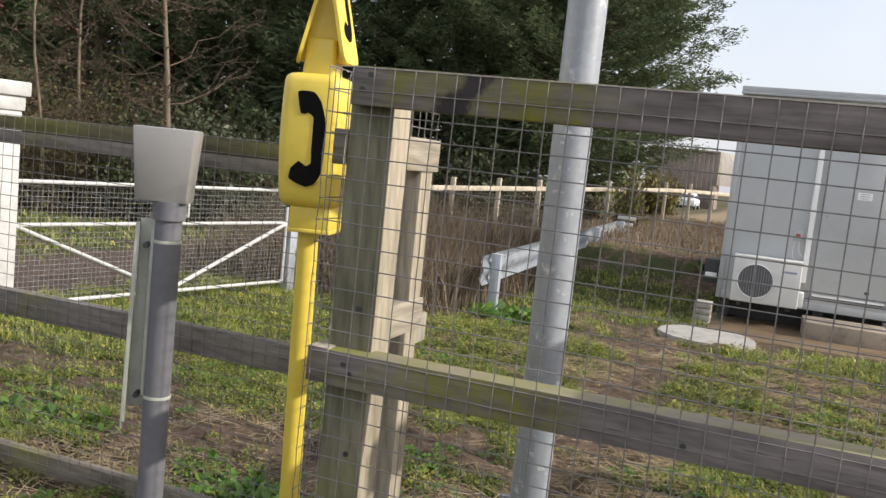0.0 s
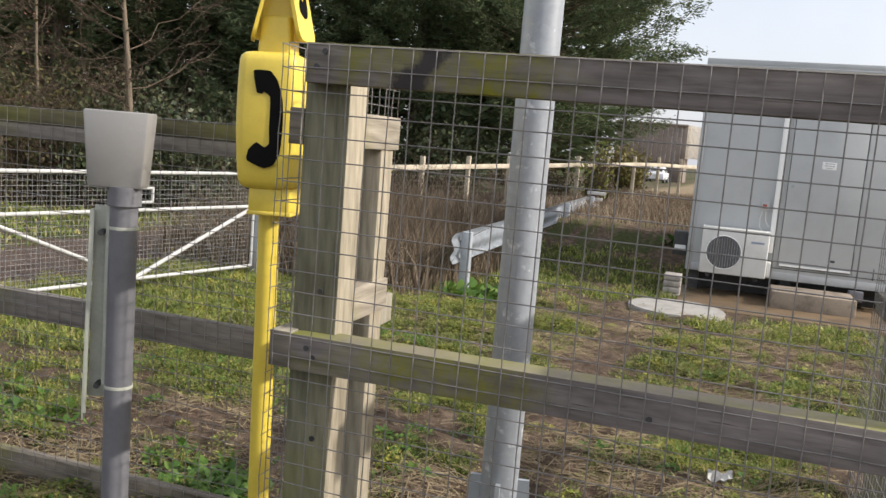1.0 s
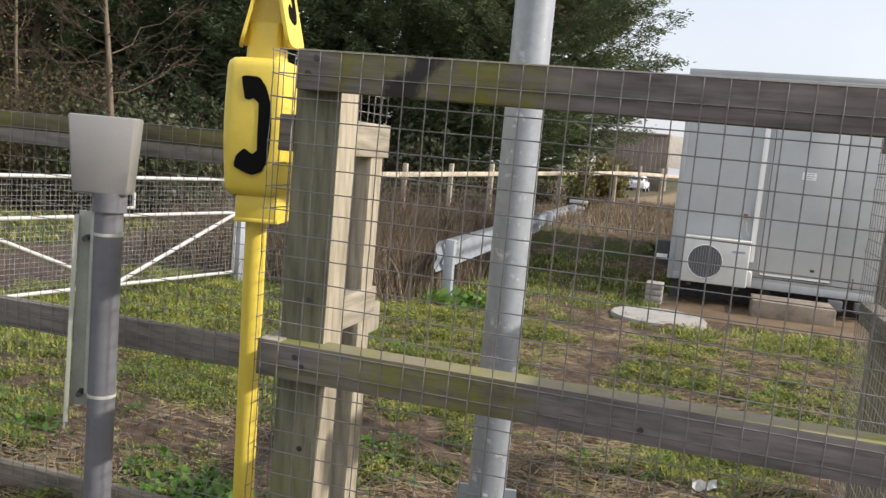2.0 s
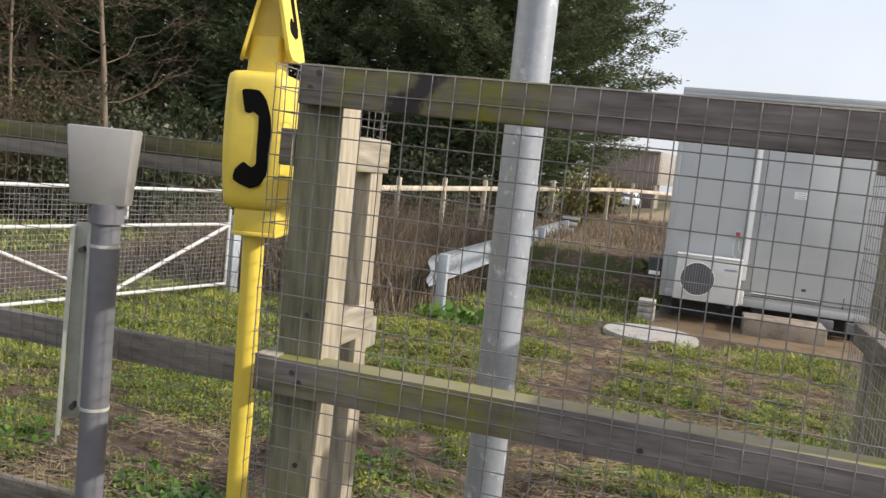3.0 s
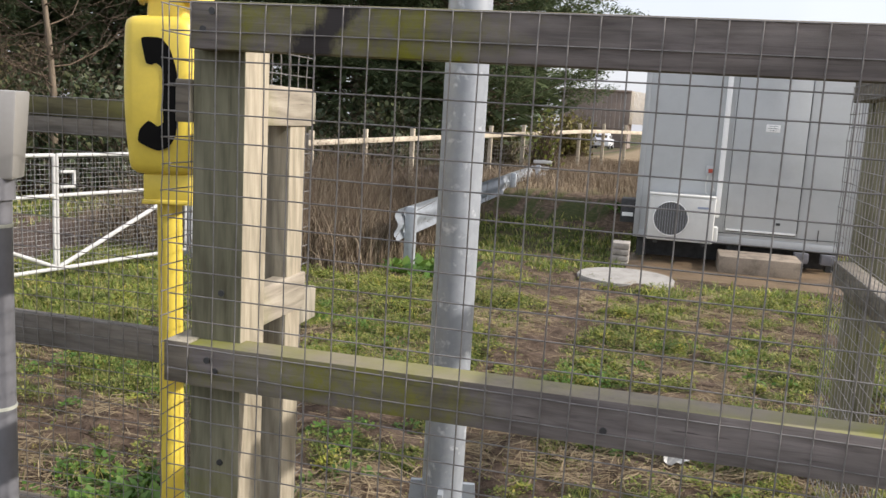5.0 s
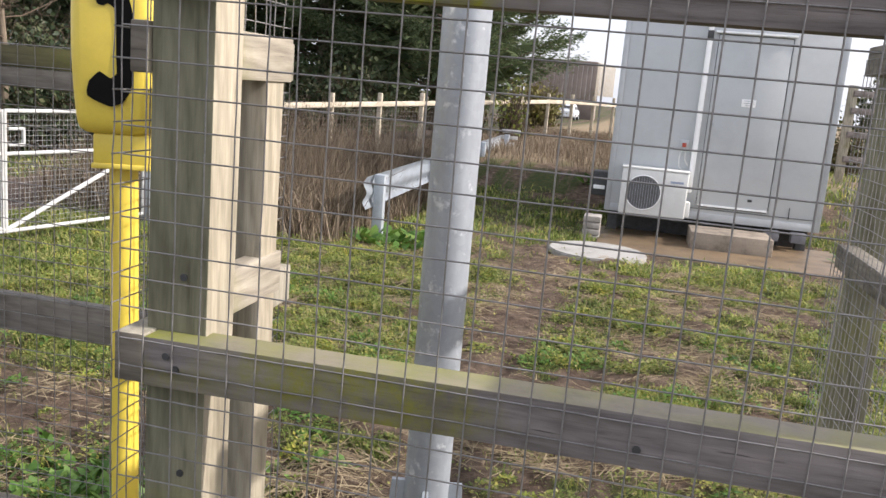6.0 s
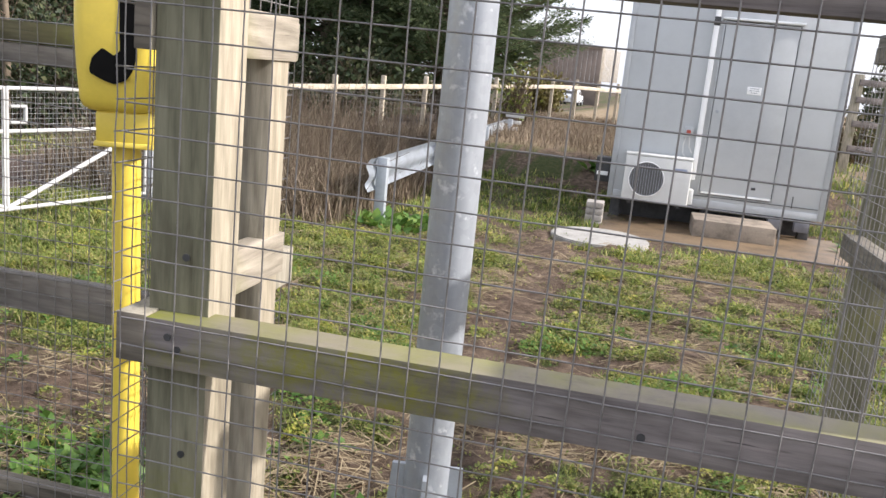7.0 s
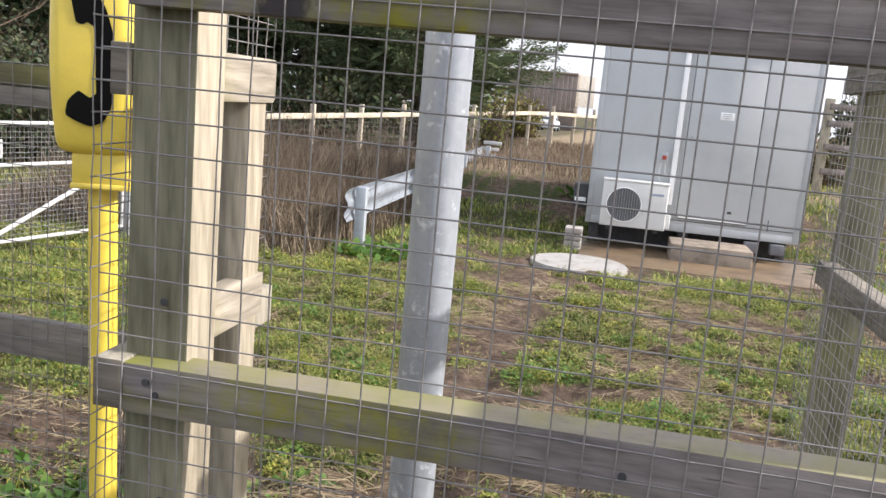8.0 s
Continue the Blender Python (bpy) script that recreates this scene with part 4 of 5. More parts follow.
def cushions(n, x0, x1, y0, y1, r0, r1, leaves, size, seed, mat, label, wild=0.012):
    """Low domed cushions of small leaves, each of its own size, thick where the turf is thick."""
    g = np.random.default_rng(seed)
    cx, cy = g.uniform(x0, x1, n), g.uniform(y0, y1, n)
    keep = g.uniform(0, 1, n) < turf(cx, cy) ** 1.2 * (0.25 + 0.75 * smooth(fbm(5 * cx, 5 * cy, 91), 0.42, 0.58)) + wild * (1 - track(cx, cy))
    cx, cy = cx[keep], cy[keep]
    R = g.uniform(r0, r1, len(cx)) * g.uniform(0.6, 1.4, len(cx))
    H = R * g.uniform(0.35, 0.95, len(cx))
    cx, cy, R, H = (np.repeat(q, leaves) for q in (cx, cy, R, H))
    m = len(cx)
    a = g.uniform(0, 2 * math.pi, m)
    u = np.sqrt(g.uniform(0, 1, m))
    x, y = cx + R * u * np.cos(a), cy + R * u * np.sin(a)
    z = ground_z(x, y) + H * (1 - u * u) * g.uniform(0.35, 1.05, m)
    a2 = a + g.normal(0, 0.8, m)
    tip = g.uniform(-0.25, 0.9, m) * (1.1 - 0.6 * u)
    L = size * g.uniform(0.5, 1.4, m)
    P = np.stack([x, y, z], -1)
    d = np.stack([np.cos(a2) * np.cos(tip), np.sin(a2) * np.cos(tip), np.sin(tip)], -1) * L[:, None]
    w = np.stack([-np.sin(a2), np.cos(a2), g.normal(0, 0.35, m)], -1) * L[:, None] * 0.30
    q = np.stack([P, P + d * 0.55 + w, P + d, P + d * 0.55 - w], 1)
    tagged(new("ground_leaves", from_arrays("ground_leaves", q.reshape(-1, 3), np.arange(4 * m).reshape(m, 4), mat)), label, "ground cover", kind="stuff")


cushions(2600, -3.6, 1.6, 2.0, 4.8, 0.035, 0.085, 110, 0.0145, 65, M_CUSHION, "small domed cushions of yellow-green weeds")
cushions(2600, -3.8, 2.8, 4.8, 9.2, 0.05, 0.12, 90, 0.021, 66, M_CUSHION, "small domed cushions of yellow-green weeds")
cushions(700, -3.6, 1.6, 2.0, 6.0, 0.05, 0.10, 70, 0.022, 67, M_WEED, "darker green leafy weed cushions", 0.02)
cushions(900, -5.6, -3.2, 2.4, 8.0, 0.05, 0.12, 60, 0.024, 68, M_CUSHION, "small domed cushions of yellow-green weeds")


# ---- crash barrier ----
barrier = thing("crash_barrier", pose(-2.46, 8.25, 0, 0, 0, 1.2), "galvanised corrugated steel crash barrier on posts", "crash barrier")


def w_beam(length):
    prof = [(0.0, 0.0), (0.012, 0.02), (0.03, 0.045), (0.034, 0.065), (0.03, 0.085), (0.012, 0.115), (0.0, 0.14), (0.0, 0.17), (0.012, 0.195), (0.03, 0.225), (0.034, 0.245), (0.03, 0.265), (0.012, 0.29), (0.0, 0.31)]
    bm = bmesh.new()
    rows = [[bm.verts.new((px, yy, pz)) for px, pz in prof] for yy in (0, length)]
    for k in range(len(prof) - 1):
        bm.faces.new((rows[0][k], rows[0][k + 1], rows[1][k + 1], rows[1][k]))
    bmesh.ops.solidify(bm, geom=list(bm.faces), thickness=0.004)
    return bm


for k in range(3):
    b = part("beam", w_beam(3.2), M_BARRIER, barrier)
    b.matrix_basis = pose(-0.056, 3.18 * k - 0.22, 0.115 + 0.004 * k) @ Matrix.Diagonal((-1, 1, 1, 1))
for k in range(4):
    part("post", box(bmesh.new(), (-0.05, 3.2 * k, -0.8), (0.05, 3.2 * k + 0.09, 0.43), 0.006), M_GALV, barrier)
bm = bmesh.new()
for k in range(3):
    box(bm, (-0.22 + 0.05 * k, 9.75, 0.20 + 0.13 * k), (0.16 + 0.05 * k, 9.79, 0.27 + 0.13 * k), 0.01)
part("end_board", bm, M_WHITE, barrier, "white slatted end board")

# ---- far post-and-rail fence ----
FA, FB = Vector((-6.928, 13.36)), Vector((-0.3, 29.5))
far_fence = thing("field_fence", (0, 0, 0), "pale timber post and rail field fence with wire netting", "fence")
fd = (FB - FA)
nposts = 13
for k in range(nposts):
    p = FA + fd * (k / (nposts - 1))
    zt = 0.52 + 0.042 * (p.y - 10)
    zt = min(zt, 1.14)
    zg = gz(p.x, p.y)
    bm = bmesh.new()
    box(bm, (-0.045, -0.045, zg - 0.2), (0.045, 0.045, zt + 0.22), 0.008)
    o = part("post", bm, M_FAR_WOOD, far_fence)
    o.location = (p.x, p.y, 0)
    if k < nposts - 1:
        q = FA + fd * ((k + 1) / (nposts - 1))
        zq = min(0.52 + 0.042 * (q.y - 10), 1.14)
        bm = bmesh.new()
        L = (q - p).length
        box(bm, (0, -0.02, -0.05), (L, 0.02, 0.05), 0.006)
        o = part("rail", bm, M_FAR_WOOD, far_fence)
        o.matrix_basis = Matrix.Translation((p.x + 0.05, p.y - 0.05, zt)) @ Matrix.Rotation(math.atan2(fd.y, fd.x), 4, 'Z') @ Matrix.Rotation(-math.atan2(zq - zt, L), 4, 'Y')
o = mesh_panel(far_fence, (FA.x + 0.06, FA.y), (fd.x, fd.y), fd.length * 0.6, 0.0, 0.8, 0.1, 0.002, 0.003, 9)

# ---- trees ----
def conifer(x, y, h, r, seed, thick=1.0, low=1.3, sprays=3, label="tall dense dark green conifer hedge tree"):
    g = np.random.default_rng(seed)
    t = thing("conifer", (x, y, gz(x, y) - 0.1), label, "tree", "conifer row")
    lines = [[(0, 0, 0), (0.05, 0, h * 0.5), (0, 0, h * 0.97)]]
    v, f = wires(lines, (0.28, 0.03), 10)
    tr = new("trunk", from_arrays("trunk", v, f, M_BARK, True))
    tr.parent = t
    limbs, P, D, S = [], [], [], []
    for k in range(330):
        z = low + (h - low - 0.2) * (k + g.uniform(0, 1)) / 330
        a = g.uniform(0, 2 * math.pi)
        prof = (0.64 + 0.36 * min(z / 5.0, 1)) * min(1.0, ((h - z) / (h * 0.55)) ** 0.8)
        L = r * prof * g.uniform(0.6, 1.12) + 0.25
        rise = g.uniform(0.10, 0.50)
        c, s = math.cos(a), math.sin(a)
        ks = np.linspace(0.0, 1, 6)
        pts = np.stack([c * L * ks, s * L * ks, z + L * rise * ks ** 1.6 - 0.16 * L * ks * (1 - ks)], -1)
        limbs.append(pts)
        # feathered branchlets along the limb, each clothed with small sprays
        nb = int((7 + 6.5 * L) * thick * (1.0 if z < 7.5 else 0.3))
        kb = np.append(g.uniform(0.25, 1.0, nb) ** 0.7, 1.0)
        root = np.stack([np.interp(kb, ks, pts[:, i]) for i in range(3)], -1)
        side = g.normal(0, 0.75, nb + 1)
        side[-1] = 0.0
        hang = g.uniform(-0.35, 0.30, nb + 1)
        bd = np.stack([c - s * side, s + c * side, rise + hang], -1)
        bd /= np.linalg.norm(bd, axis=1)[:, None]
        bl = g.uniform(0.30, 0.75, nb + 1) * (1.15 - 0.45 * kb)
        m = int(9 * sprays)
        u = g.uniform(0, 1, (nb + 1, m))
        fan = (1 - u) * 0.16 + 0.03
        pos = root[:, None] + bd[:, None] * (bl[:, None] * u)[..., None] + g.normal(0, 1, (nb + 1, m, 3)) * fan[..., None] * np.array([1, 1, 0.6])
        dd = bd[:, None] + g.normal(0, 0.38, (nb + 1, m, 3)) + np.array([0, 0, -0.10])
        P.append(pos.reshape(-1, 3))
        D.append(dd.reshape(-1, 3))
        S.append(np.repeat(g.uniform(0.85, 1.15, nb + 1), m) * g.uniform(0.06, 0.15, (nb + 1) * m) * (1.04 if sprays > 2 else 1.7))
    v, f = wires(limbs, (0.035, 0.006), 4)
    li = new("branchwork", from_arrays("branchwork", v, f, M_BARK))
    li.parent = t
    li["kind"] = "stuff"
    P, D, S = np.concatenate(P), np.concatenate(D), np.concatenate(S)
    # coarse filler leaves in the crown's heart, close to the trunk, added to block gaps
    m = 3000
    zz = g.uniform(1.0, h * 0.93, m)
    rr = r * np.minimum(1.0, ((h - zz) / (h * 0.55)) ** 0.8) * 0.46 * np.sqrt(g.uniform(0.02, 1, m))
    aa = g.uniform(0, 2 * math.pi, m)
    P = np.concatenate([P, np.stack([rr * np.cos(aa), rr * np.sin(aa), zz], -1)])
    D = np.concatenate([D, np.stack([np.cos(aa), np.sin(aa), g.normal(-0.1, 0.4, m)], -1)])
    S = np.concatenate([S, g.uniform(0.35, 0.7, m)])
    D /= np.linalg.norm(D, axis=1)[:, None]
    n = len(P)
    w = np.cross(D, g.normal(0, 1, (n, 3)))
    w /= np.linalg.norm(w, axis=1)[:, None]
    L = S[:, None]
    q = np.stack([P, P + D * L * 0.5 + w * L * 0.125, P + D * L, P + D * L * 0.45 - w * L * 0.125], 1)
    cr = new("crown", from_arrays("crown", q.reshape(-1, 3), np.arange(n * 4).reshape(n, 4), M_CONIFER))
    cr.parent = t
    return t


# the last four trees are a back row added to darken the gaps
for k, (x, y, h, r, thick) in enumerate(((-5.4, 24.0, 12.5, 4.2, 1.05), (-9.4, 25.0, 13.5, 3.9, 1.0), (-13.2, 24.5, 13, 3.8, 1.0), (-17.3, 25.0, 13, 3.7, 1.0), (-21.5, 23.0, 13, 3.8, 1.0),
                                         (-25.8, 22.0, 12, 3.7, 1.0), (-23.5, 27.0, 14, 4.2, 0.8), (-11, 29.5, 14, 4, 0.35), (-19, 29.5, 14, 4, 0.35), (-6.8, 29.0, 12, 3.0, 0.4))):
    conifer(x, y, h, r, 300 + k, thick, 1.5 if k == 0 else 1.3, 3.0 if k < 2 else 0.9)


def bare_tree(x, y, h, seed, r0=0.075, n_limb=22, label="bare leafless young tree with spreading twigs", lean=(0.0, 0.0), z_first=0.25):
    g = np.random.default_rng(seed)
    t = thing("bare_tree", (x, y, gz(x, y) - 0.1), label, "tree")
    zs = np.linspace(0, 1, 9)
    spine = np.stack([lean[0] * zs + 0.07 * np.sin(7 * zs + seed), lean[1] * zs + 0.06 * np.sin(9 * zs), h * zs], -1)
    v, f = wires([spine], (r0, 0.012), 8)
    tr = new("trunk", from_arrays("trunk", v, f, M_BARK, True))
    tr.parent = t
    big, small = [], []
    for k in range(n_limb):
        u = z_first + (0.95 - z_first) * k / n_limb
        b0 = np.array([np.interp(u, zs, spine[:, i]) for i in range(3)])
        a = g.uniform(0, 2 * math.pi)
        L = h * 0.15 * (1.15 - u) * g.uniform(0.6, 1.3) + 0.25
        ks = np.linspace(0, 1, 6)
        bend = g.uniform(-0.05, 0.75)
        wob = g.normal(0, 0.05 * L, (6, 3)) * ks[:, None]
        p = b0 + np.stack([math.cos(a) * L * ks, math.sin(a) * L * ks, L * bend * ks ** 1.5], -1) + wob
        big.append(p)
        for _ in range(11):
            q = g.uniform(0.2, 1.0)
            c0 = np.array([np.interp(q, ks, p[:, i]) for i in range(3)])
            a2 = a + g.normal(0, 0.9)
            l2 = L * g.uniform(0.2, 0.5)
            e = c0 + np.array([math.cos(a2) * l2, math.sin(a2) * l2, l2 * g.uniform(-0.1, 0.9)])
            mid = (c0 + e) / 2 + g.normal(0, 0.08 * l2, 3)
            small.append(np.array([c0, mid, e]))
            for _ in range(3):
                e2 = e + g.normal(0, 0.35 * l2, 3) + np.array([0, 0, 0.1 * l2])
                small.append(np.array([mid + (e - mid) * g.uniform(0, 1), (e + e2) / 2, e2]))
    for p in big:
        v, f = wires([p], (r0 * 0.24, 0.0025), 5)
        o = new("limb", from_arrays("limb", v, f, M_TWIG))
        o.parent = t
    v, f = wires(small, (0.0042, 0.0018), 3)
    o = new("twig_spray", from_arrays("twig_spray", v, f, M_TWIG))
    o.parent = t
    o["kind"] = "stuff"
    return t


bare_tree(-8.53, 10.65, 6.5, 401, 0.055, 34, lean=(-0.42, 0.0), z_first=0.22)
bare_tree(-10.4, 10.0, 5.0, 402, 0.03, 22, "thin pale leafless sapling in the hedge", lean=(-0.2, 0.0), z_first=0.3)
bare_tree(-11.8, 12.0, 7.0, 403, 0.035, 26, "bare leafless hedge tree", lean=(0.3, 0.2))
bare_tree(-12.6, 9.6, 5.5, 404, 0.03, 24, "bare leafless hedge tree", lean=(-0.2, 0.2))


def shrub(x, y, r, h, seed, mat, label, leaves=1400, size=0.09):
    g = np.random.default_rng(seed)
    t = thing("shrub", (x, y, gz(x, y) - 0.05), label, "shrub", "hedge shrubs")
    lines, P = [], []
    for _ in range(150):
        a = g.uniform(0, 2 * math.pi)
        R = r * math.sqrt(g.uniform(0, 1))
        H = h * g.uniform(0.45, 1.05) * (1 - 0.35 * (R / r) ** 2)
        ks = np.linspace(0, 1, 5)
        b0 = np.array([g.normal(0, r * 0.35), g.normal(0, r * 0.35), 0])
        top = np.array([math.cos(a) * R, math.sin(a) * R, H])
        p = b0 + (top - b0) * ks[:, None] + g.normal(0, 0.06 * r, (5, 3)) * ks[:, None] + np.stack([0 * ks, 0 * ks, 0.25 * H * ks * (1 - ks)], -1)
        lines.append(p)
        m = leaves // 150
        q = g.uniform(0.15, 1, m)
        P.append(np.stack([np.interp(q, ks, p[:, i]) for i in range(3)], -1) + g.normal(0, 0.10, (m, 3)))
    v, f = wires(lines, (0.012, 0.003), 3)
    o = new("branchwork", from_arrays("branchwork", v, f, M_TWIG))
    o.parent = t
    o["kind"] = "stuff"
    P = np.concatenate(P)
    n = len(P)
    d = g.normal(0, 1, (n, 3))
    d /= np.linalg.norm(d, axis=1)[:, None]
    w = np.cross(d, g.normal(0, 1, (n, 3)))
    w /= np.linalg.norm(w, axis=1)[:, None]
    L = size * g.uniform(0.5, 1.3, (n, 1))
    q = np.stack([P, P + d * L * 0.5 + w * L * 0.32, P + d * L, P + d * L * 0.5 - w * L * 0.32], 1)
    o = new("foliage", from_arrays("foliage", q.reshape(-1, 3), np.arange(4 * n).reshape(n, 4), mat))
    o.parent = t
    return t


HEDGE = ((-12.9, 9.2, 1.3, 2.6, 0), (-11.5, 9.9, 1.3, 2.5, 0), (-10.3, 10.6, 1.2, 2.2, 0), (-9.2, 11.2, 1.2, 1.9, 1), (-8.1, 11.8, 1.2, 1.8, 1), 
         (-13.5, 11.0, 1.6, 3.4, 0), (-11.8, 12.3, 1.6, 3.2, 0), (-10.0, 13.2, 1.5, 2.6, 1), (-8.0, 14.0, 1.5, 2.3, 1))
for k, (x, y, r, h, kind) in enumerate(HEDGE):
    shrub(x, y, r, h, 500 + k, M_IVY if kind else M_BRAMBLE, "dense evergreen ivy-covered shrub" if kind else "tangled brown bramble and bare-twig shrub", 4200 if kind else 2600, 0.10 if kind else 0.08)
shrub(-3.0, 21.0, 0.5, 1.6, 530, M_CLOVER, "small bright green leafy bush beside the fence", 450, 0.11)
shrub(-4.5, 40.0, 1.4, 2.4, 531, M_OLIVE, "olive-brown overgrown bush by a shed", 2500, 0.2)
# dark shrubs added to stand in for the darkness under the conifers
for k in range(9):
    shrub(-21.0 + 1.75 * k, 21.5 + 0.8 * math.sin(2.3 * k), 1.4, 1.9 + 0.4 * math.sin(1.7 * k), 540 + k, M_IVY if k % 3 else M_BRAMBLE, "dark shrubs added for the shade below the conifers", 2600, 0.16)
for k in range(2):
    shrub(-9.0 + 1.5 * k, 34.0 + 1.2 * math.cos(2.1 * k), 1.5, 1.1 + 0.3 * math.sin(2.9 * k), 560 + k, M_BRAMBLE, "low brown scrub beyond the field fence", 1500, 0.16)
shrub(6.4, 24.0, 1.6, 2.8, 532, M_IVY, "rounded dark evergreen bush", 4200, 0.16)
shrub(4.3, 20.5, 0.9, 1.2, 534, M_BRAMBLE, "low brown scrub by a field fence", 1600, 0.12)

shrub(-4.6, 23.0, 0.9, 1.5, 533, M_BRAMBLE, "low yellowish-brown bush under a conifer", 1600, 0.12)

# ---- white gate furniture ----
part("hinge_post", box(bmesh.new(), (GL + 0.03, -0.05, -0.4), (GL + 0.13, 0.05, 0.62), 0.008), M_GALV, gate)
bm = bmesh.new()
for a, b in (((HALF + 0.03, 0.60), (HALF + 0.17, 0.62)), ((HALF + 0.03, 0.72), (HALF + 0.17, 0.74)), ((HALF + 0.15, 0.60), (HALF + 0.17, 0.74))):
    box(bm, (a[0], -0.03, a[1]), (b[0], -0.005, b[1]), 0.003)
part("latch", bm, M_WHITE, gate)
ped = thing("gate_pillar", GM @ pose(-0.20, 0, 0), "white painted square gate pillar with a stepped cap", "pillar")
part("shaft", box(bmesh.new(), (-0.15, -0.15, -0.4), (0.15, 0.15, 1.36), 0.01), M_WHITE, ped)
part("cap", box(bmesh.new(), (-0.19, -0.19, 1.46), (0.19, 0.19, 1.56), 0.012), M_WHITE, ped)
part("cap_base", box(bmesh.new(), (-0.165, -0.165, 1.36), (0.165, 0.165, 1.46), 0.008), M_WHITE, ped)
stone = thing("marker_stone", (-4.82, 4.62, gz(-4.82, 4.62)), "small rounded sandy stone beside the gate pillar", "stone")
part("stone", rounded_block(0.26, 0.16, 0.2, 0.14, 0.17, 0.04), M_CONC, stone)

# ---- cabin details ----
part("corner_trim", box(bmesh.new(), (CX0 - 0.012, -0.014, CZ0), (CX0 + 0.05, 0.05, CZ1 - 0.082), 0.004), M_CABIN_EDGE, cabin)
part("corner_trim", box(bmesh.new(), (CX1 - 0.05, -0.014, CZ0), (CX1 + 0.012, 0.05, CZ1 - 0.082), 0.004), M_CABIN_EDGE, cabin)
part("base_rail", box(bmesh.new(), (CX0 + 0.052, -0.012, CZ0), (CX1 - 0.052, 0.02, CZ0 + 0.09), 0.004), M_CABIN_EDGE, cabin)
for lo, hi in (((0.655, -0.020, 0.14), (0.676, -0.001, 2.17)), ((1.512, -0.016, 0.14), (1.522, -0.001, 2.17))):
    part("door_frame", box(bmesh.new(), lo, hi, 0.003), M_CABIN_EDGE, cabin)
# dark strips: side gaps are real, the top one paints the drip rail's shadow
for lo, hi in (((0.678, -0.014, 0.18), (0.683, -0.002, 2.16)), ((1.502, -0.014, 0.18), (1.508, -0.002, 2.16)), ((0.685, -0.014, 2.162), (1.50, -0.002, 2.169))):
    part("gap_shade_line", box(bmesh.new(), lo, hi, 0.0), M_DARK, cabin)
part("drip_rail", box(bmesh.new(), (0.64, -0.060, 2.178), (1.54, -0.001, 2.204), 0.005), M_TRUNKING, cabin, "pale metal drip rail over the door")
for z in (0.45, 1.25, 1.95):
    part("hinge", tube(bmesh.new(), (1.512, -0.028, z - 0.05), (1.512, -0.028, z + 0.05), 0.009, n=10), M_CABIN_EDGE, cabin)
part("pipe_end", box(bmesh.new(), (0.545, -0.07, 2.10), (0.615, -0.055, 2.20), 0.006), M_DARK, cabin, "black clip on the cable pipe")
part("skirt_line", box(bmesh.new(), (0.62, -0.013, 0.115), (CX1 - 0.06, -0.002, 0.121), 0.0), M_DARK, cabin)
part("kick_strip", box(bmesh.new(), (0.70, -0.04, 0.155), (1.49, -0.002, 0.178), 0.003), M_TRUNKING, cabin, "pale metal weather strip")
# dark strip painted in place of the shadow under the kick strip
part("gap_shade_line", box(bmesh.new(), (0.70, -0.034, 0.146), (1.49, -0.002, 0.154), 0.0), M_DARK, cabin)
notice = part("notice", box(bmesh.new(), (1.03, -0.029, 1.36), (1.19, -0.0255, 1.45), 0.001), M_TRUNKING, cabin, "small white notice with grey bars")
bm = bmesh.new()
for k, w in enumerate((0.10, 0.11, 0.07)):
    box(bm, (1.11 - w / 2, -0.0315, 1.43 - 0.025 * k - 0.002), (1.11 + w / 2, -0.0292, 1.43 - 0.025 * k + 0.003))
part("text_bar", bm, M_GREYPOST, notice)
part("door_lock", tube(bmesh.new(), (0.735, -0.05, 1.13), (0.735, -0.024, 1.13), 0.018, n=14), M_GALV, cabin)
part("drain_plug", box(bmesh.new(), (1.26, -0.035, 0.26), (1.31, -0.024, 0.29), 0.004), M_DARK, cabin)
part("stay", box(bmesh.new(), (1.74, -0.02, 0.10), (1.75, -0.012, 0.24), 0.002), M_DARK, cabin)
sw = part("isolator", box(bmesh.new(), (0.40, -0.07, 0.80), (0.50, -0.001, 0.92), 0.008), M_CABIN_EDGE, cabin, "pale grey isolator switch box")
part("switch_knob", box(bmesh.new(), (0.425, -0.085, 0.835), (0.475, -0.071, 0.885), 0.006), M_RED, sw, "red rotary switch")
v, f = wires([[(0.43, -0.05, 0.80), (0.41, -0.06, 0.70), (0.42, -0.06, 0.60), (0.47, -0.06, 0.55), (0.52, -0.05, 0.56)], [(0.47, -0.05, 0.80), (0.48, -0.06, 0.68), (0.52, -0.05, 0.62)]], 0.007, 6)
o = new("cable", from_arrays("cable", v, f, M_AC, True))
o.parent = cabin
for x0 in (1.5, 1.8):
    part("foot_bracket", box(bmesh.new(), (x0, -0.10, -0.16), (x0 + 0.16, 0.02, -0.04), 0.006), M_GREYPOST, cabin)
part("roof_drip", box(bmesh.new(), (CX0 - 0.03, -0.052, CZ1 - 0.10), (CX1 + 0.03, -0.041, CZ1 - 0.07), 0.003), M_CABIN_EDGE, cabin)

# air conditioner grille, feet and pipe cover
for k in range(13):
    x = -0.18 + 0.03 * k
    hh = math.sqrt(max(0.0, 0.198 ** 2 - x * x))
    part("guard_bar", box(bmesh.new(), (-0.12 + x - 0.002, -0.147, 0.27 - hh), (-0.12 + x + 0.002, -0.141, 0.27 + hh)), M_GALV, acu)
n = 40
